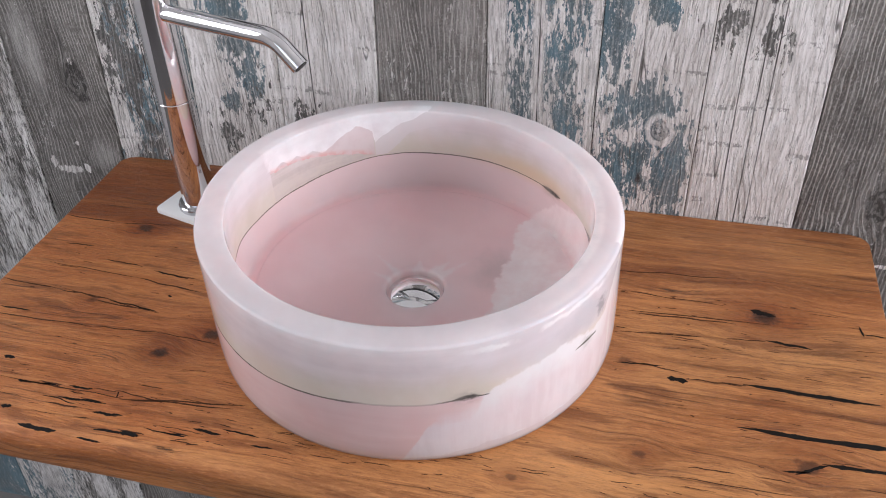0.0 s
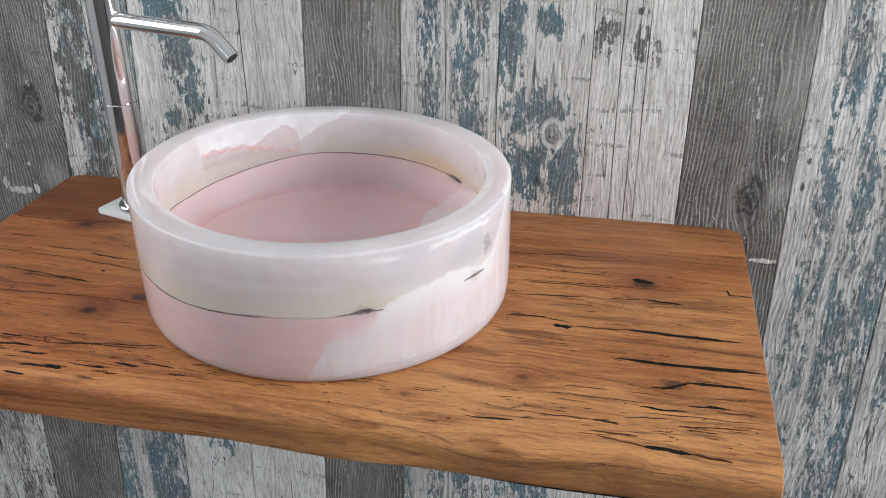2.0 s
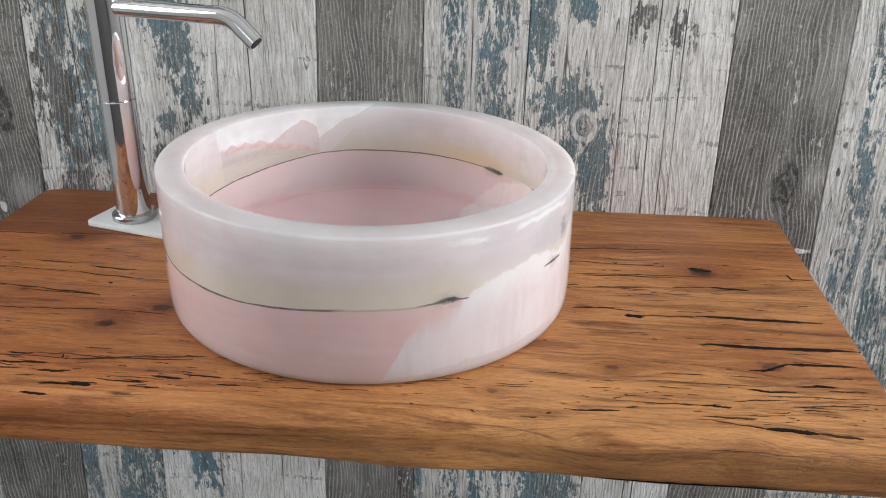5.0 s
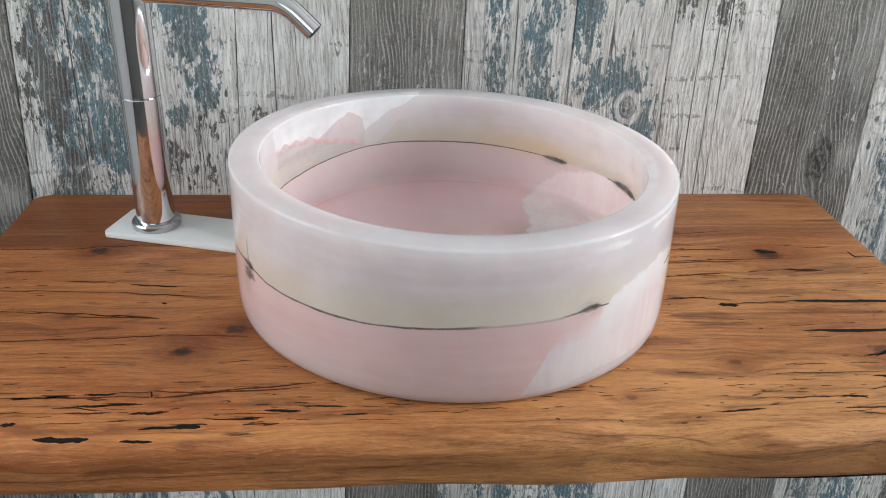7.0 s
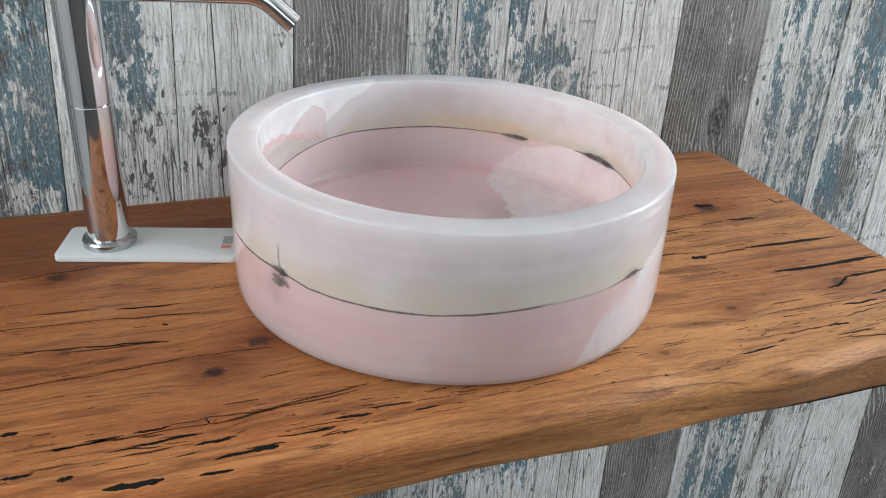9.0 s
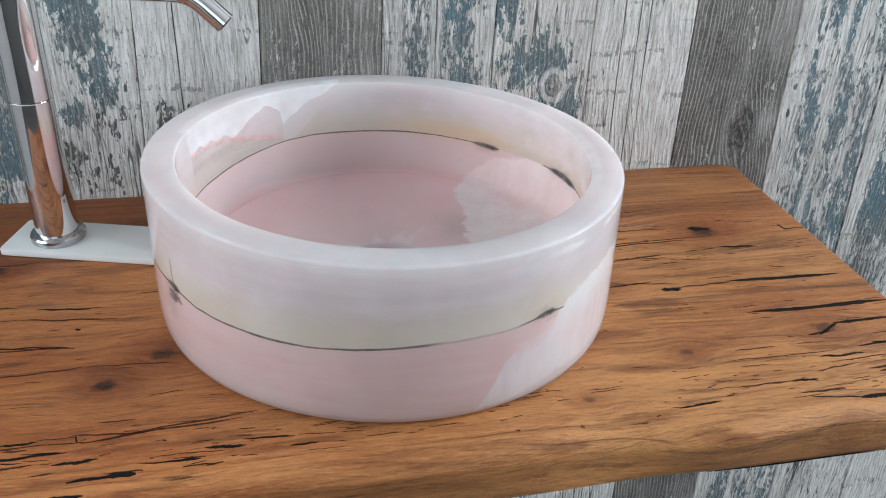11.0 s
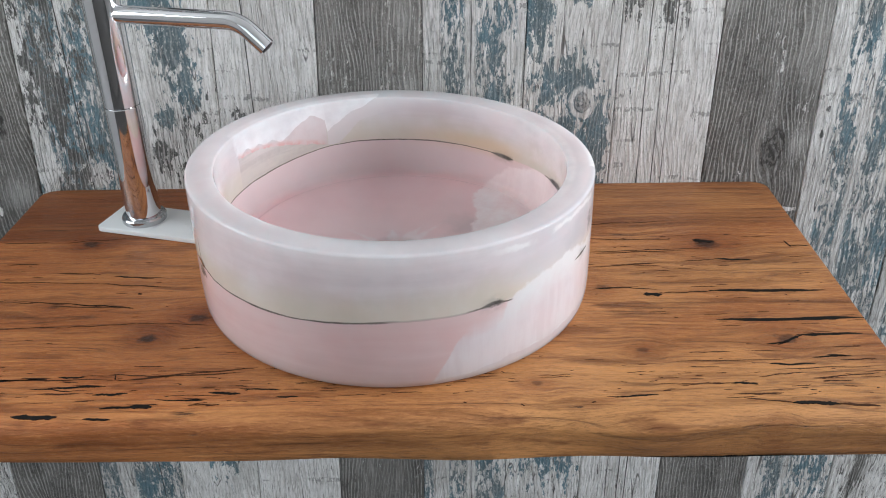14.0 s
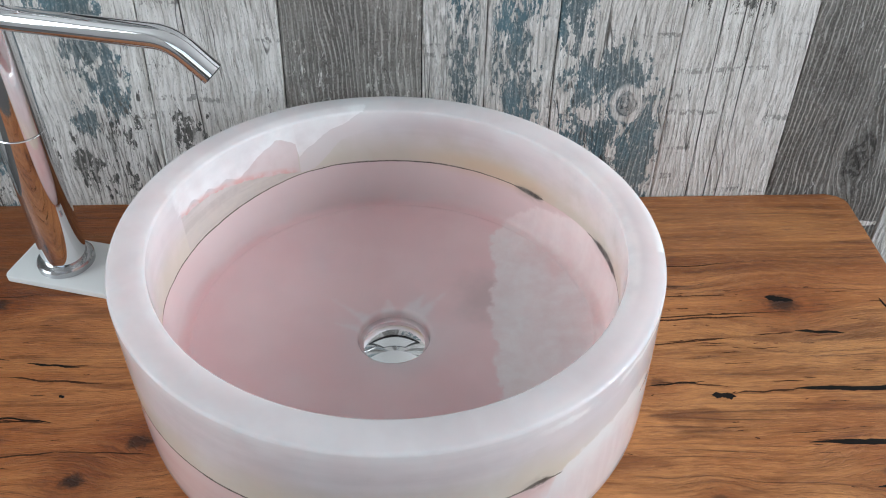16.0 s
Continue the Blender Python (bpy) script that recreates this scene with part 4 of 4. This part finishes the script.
def rounded_plate(x0, x1, y0, y1, z0, z1, r):
    """A flat plate with rounded corners and softened edges."""
    outline = []
    for cx, cy, a in ((x1 - r, y1 - r, 0), (x0 + r, y1 - r, 90), (x0 + r, y0 + r, 180), (x1 - r, y0 + r, 270)):
        outline += [(cx + r * math.cos(radians(a + 90 * k / 6)), cy + r * math.sin(radians(a + 90 * k / 6)), cx, cy) for k in range(7)]
    bm = bmesh.new()
    rows = []
    for inset, z in ((0.001, z0), (0, z0 + 0.001), (0, z1 - 0.0012), (0.0004, z1 - 0.0004), (0.0012, z1)):
        rows.append([bm.verts.new((x - inset * (x - cx) / r, y - inset * (y - cy) / r, z)) for x, y, cx, cy in outline])
    for a, b in zip(rows, rows[1:]):
        for k in range(len(a)):
            bm.faces.new((a[k], a[(k + 1) % len(a)], b[(k + 1) % len(a)], b[k]))
    bm.faces.new(rows[0]), bm.faces.new(rows[-1])
    return bm


stand = tagged(new("base_plate"), "flat white plate with rounded corners under the tap", "base plate")
stand.matrix_basis = pose(TAP.x, TAP.y, TOP)
bm = rounded_plate(-0.047, 0.1315, -0.0335, 0.0335, 0.0002, PLATE_Z - TOP, 0.007)
bm.transform(stand.matrix_basis @ Matrix.Rotation(SWING, 4, "Z"))
part("plate", bm, WHITE_GLOSS, stand, smooth=35)
for name, m, u0, u1, v0, v1 in (("print", STICKER, 0.1125, 0.1225, -0.004, 0.013), ("print", RED_PRINT, 0.1125, 0.1225, -0.014, -0.006)):
    bm = block(u0, u1, v0, v1, PLATE_Z - TOP, PLATE_Z - TOP + 0.0002)
    bm.transform(stand.matrix_basis @ Matrix.Rotation(SWING, 4, "Z"))
    part(name, bm, m, stand, "small printed mark")

tap = tagged(new("tap"), "tall polished chrome basin mixer tap with angled spout", "tap")
tap.matrix_basis = pose(TAP.x, TAP.y, PLATE_Z)
BODY = 0.0205
here = (TAP.x, TAP.y, 0)
part("base_ring", lathe([(0.0, PLATE_Z), (0.0258, PLATE_Z), (0.0264, PLATE_Z + 0.001), (0.0264, PLATE_Z + 0.006), (0.0252, PLATE_Z + 0.0078), (0.0215, PLATE_Z + 0.0086), (0.0, PLATE_Z + 0.0086)], 64, here), BRUSHED, tap, "satin ring at the foot", smooth=30)
part("lower_body", lathe([(0.0, PLATE_Z + 0.008), (BODY, PLATE_Z + 0.008), (BODY, 0.9532), (BODY - 0.0006, 0.9538), (0.0, 0.9538)], 64, here), CHROME, tap, smooth=30)
part("joint", lathe([(0.0, 0.9536), (BODY - 0.0009, 0.9536), (BODY - 0.0009, 0.9548), (0.0, 0.9548)], 48, here), BRUSHED, tap, smooth=30)
part("upper_body", lathe([(0.0, 0.9546), (BODY - 0.0006, 0.9546), (BODY, 0.9552), (BODY, 1.0938), (BODY - 0.0006, 1.0944), (0.0, 1.0944)], 64, here), CHROME, tap, smooth=30)
head = part("head", lathe([(0.0, 1.0942), (BODY - 0.0012, 1.0942), (BODY - 0.0012, 1.0956), (BODY, 1.0962), (BODY, 1.136), (BODY - 0.0015, 1.138), (0.0, 1.1385)], 64, here), CHROME, tap, "turning head with the lever", smooth=30)


def along(s, z):
    p = TAP + ALONG * s
    return (p.x, p.y, z)


path = [along(s, 1.0588) for s in (0.012, 0.05, 0.09, 0.13, 0.149)]
for k in range(1, 10):
    a = radians(42 * k / 9)
    path.append(along(0.149 + 0.038 * math.sin(a), 1.0588 - 0.038 * (1 - math.cos(a))))
end = Vector(path[-1])
down = (ALONG * math.cos(radians(42)) + Vector((0, 0, -math.sin(radians(42))))).normalized()
path += [tuple(end + down * d) for d in (0.008, 0.0245)]
SPOUT_R = 0.0098
spout = part("spout", tube(path, SPOUT_R, 40), CHROME, tap, "bent tubular spout", smooth=40)
tip = end + down * 0.0244
part("nozzle", tube([tuple(tip - down * 0.002), tuple(tip + down * 0.0006)], [SPOUT_R * 0.78, SPOUT_R * 0.74], 32), RUBBER, spout, "dark nozzle in the spout's mouth", smooth=40)
part("lever", tube([along(0.012, 1.112), along(0.06, 1.112), along(0.075, 1.112), along(0.0758, 1.112)], [0.0048, 0.0048, 0.0048, 0.0042], 24), CHROME, head, "thin rod lever", smooth=40)

# ---- the mirror over the basin ----
MIRROR = plain("silvered_glass", (0.93, 0.94, 0.935), 0.012, 0.005, 20, Metallic=1.0)
BLACK = plain("black_frame", (0.018, 0.018, 0.019), 0.35, 0.1, 80)
mirror = tagged(new("mirror"), "rectangular wall mirror in a thin black frame", "mirror")
MX0, MX1, MZ0, MZ1 = -0.30, 0.243, 1.101, 1.62
BAR = 0.026
mirror.matrix_basis = pose((MX0 + MX1) / 2, 0, MZ0)
for x0, x1, z0, z1 in ((MX0, MX1, MZ0, MZ0 + BAR), (MX0, MX1, MZ1 - BAR, MZ1), (MX0, MX0 + BAR, MZ0 + BAR, MZ1 - BAR), (MX1 - BAR, MX1, MZ0 + BAR, MZ1 - BAR)):
    part("frame_bar", block(x0, x1, -0.022, -0.0005, z0, z1, 0.001, 1), BLACK, mirror)
part("glass", block(MX0 + BAR + 0.0005, MX1 - BAR - 0.0005, -0.014, -0.001, MZ0 + BAR + 0.0005, MZ1 - BAR - 0.0005), MIRROR, mirror, "mirror glass")

# ---- the printed boards of the wallpaper ----
SEAMS = [-2.1, -1.55, -1.42, -1.29, -1.163, -1.036, -0.915, -0.787, -0.637, -0.497, -0.370, -0.249, -0.121, 0.010, 0.137, 0.253, 0.376, 0.509, 0.642, 0.775, 0.905, 1.035, 1.165, 1.295, 1.425, 1.555, 2.9]


def seam_at(x, z):
    """The joints fan out a little towards the floor."""
    f = (0.9 - z) / 0.6
    return x + f * (0.033 * x - 0.015) * max(0, 1 - (abs(x) / 1.4) ** 4)


LOOKS = {
    4: plank_material(BLUE, 0.28, 4.4),
    5: plank_material(BLUE, 0.56, 5.2, chips=((-0.90, 0.02, 0.03, 0.08),)),
    6: plank_material(WHITE, 0.45, 6.1),
    7: plank_material(GREY, 0.08, 7.3, 0.10, chips=((-0.595, 0.765, 0.022, 0.0065), (-0.619, 0.775, 0.006, 0.010), (-0.566, 0.770, 0.005, 0.008), (-0.57, 0.81, 0.003, 0.004)), knots=((-0.541, 0.905, 0.016, 0.030),), rubs=((-0.60, 0.95, 0.02, 0.08), (-0.53, 0.80, 0.03, 0.03))),
    8: plank_material(BLUE, 0.44, 8.7, stripes=((-0.497, -0.474),), lines=(-0.430,), soot=((-0.455, 0.93, 0.022, 0.10), (-0.44, 1.06, 0.03, 0.06), (-0.45, 0.80, 0.02, 0.03)), chips=((-0.425, 0.82, 0.022, 0.022), (-0.46, 0.79, 0.012, 0.03)),
                      spots=((-0.477, 0.958, 0.004), (-0.475, 0.915, 0.004), (-0.433, 0.893, 0.005))),
    9: plank_material(WHITE, 0.78, 9.2, stripes=((-0.370, -0.348),), blue=((-0.312, 1.05, 0.022, 0.06), (-0.300, 0.985, 0.020, 0.055), (-0.290, 0.935, 0.018, 0.045), (-0.312, 0.90, 0.015, 0.02), (-0.33, 0.36, 0.03, 0.06)),
                      soot=((-0.318, 0.862, 0.012, 0.016), (-0.305, 0.835, 0.018, 0.014), (-0.285, 0.885, 0.014, 0.02)), spots=((-0.262, 0.925, 0.005),)),
    10: plank_material(WHITE, 0.86, 10.4, lines=(-0.205,), soot=((-0.19, 0.845, 0.030, 0.014), (-0.225, 0.875, 0.010, 0.02))),
    11: plank_material(GREY, 0.10, 11.9, 0.22, rubs=((-0.010, 0.935, 0.030, 0.030), (-0.012, 1.03, 0.018, 0.07), (-0.07, 0.90, 0.03, 0.02))),
    12: plank_material(BLUE, 0.52, 12.3, stripes=((0.012, 0.034), (0.066, 0.076), (0.129, 0.137)), lines=(0.0715,)),
    13: plank_material(WHITE, 0.74, 13.8, blue=((0.155, 1.03, 0.014, 0.05), (0.165, 0.930, 0.018, 0.030), (0.200, 0.940, 0.024, 0.030), (0.175, 0.865, 0.036, 0.050), (0.225, 0.860, 0.020, 0.05), (0.204, 1.055, 0.016, 0.014), (0.19, 0.35, 0.04, 0.08)),
                       knots=((0.211, 0.912, 0.014, 0.017),), spots=((0.193, 0.845, 0.004),)),
    14: plank_material(WHITE, 0.80, 14.5, lines=(0.290, 0.309, 0.321), stripes=((0.253, 0.267),), soot=((0.276, 1.045, 0.018, 0.012), (0.312, 1.03, 0.010, 0.018)), spots=((0.306, 1.070, 0.004),)),
    15: plank_material(GREY, 0.08, 15.6, 0.20, chips=((0.490, 0.757, 0.018, 0.0030),), knots=((0.462, 0.846, 0.018, 0.028),), rubs=((0.497, 1.00, 0.028, 0.06), (0.497, 0.855, 0.020, 0.03), (0.386, 1.04, 0.018, 0.04), (0.46, 0.62, 0.04, 0.10))),
    16: plank_material(BLUE, 0.50, 16.2, stripes=((0.509, 0.534), (0.571, 0.577)), chips=((0.55, 0.53, 0.03, 0.03), (0.60, 0.96, 0.012, 0.05)),
                       spots=((0.525, 0.899, 0.0035), (0.522, 0.863, 0.0035), (0.597, 0.872, 0.0025))),
    17: plank_material(WHITE, 0.50, 17.7, blue=((0.702, 0.96, 0.028, 0.11), (0.70, 0.72, 0.035, 0.06), (0.69, 0.60, 0.03, 0.05), (0.685, 0.86, 0.010, 0.012)), stripes=((0.642, 0.662),)),
    18: plank_material(WHITE, 0.70, 18.4),
    19: plank_material(GREY, 0.08, 19.1),
}
SPARE = (plank_material(BLUE, 0.4, 31.0), plank_material(WHITE, 0.55, 33.0), plank_material(GREY, 0.1, 35.0))
# each board of the wallpaper's print is built as its own thin piece
for k in range(-1, len(SEAMS) - 2):
    bm = block(0, 1, 0.0, 0.006, 0, 1, 0)
    a, b = SEAMS[k + 1], SEAMS[k + 2]
    for v in bm.verts:
        z = Z0 + v.co.z * (Z1 - Z0)
        v.co.x = seam_at(a, z) + 0.0004 if v.co.x < 0.5 else seam_at(b, z) - 0.0004
        v.co.z = z
    bmesh.ops.bevel(bm, geom=[e for e in bm.edges if all(v.co.y < 0.003 for v in e.verts) and abs(e.verts[0].co.z - e.verts[1].co.z) > 1], offset=0.0012, segments=1, affect="EDGES")
    part("board", bm, LOOKS.get(k, SPARE[k % 3]), wall)
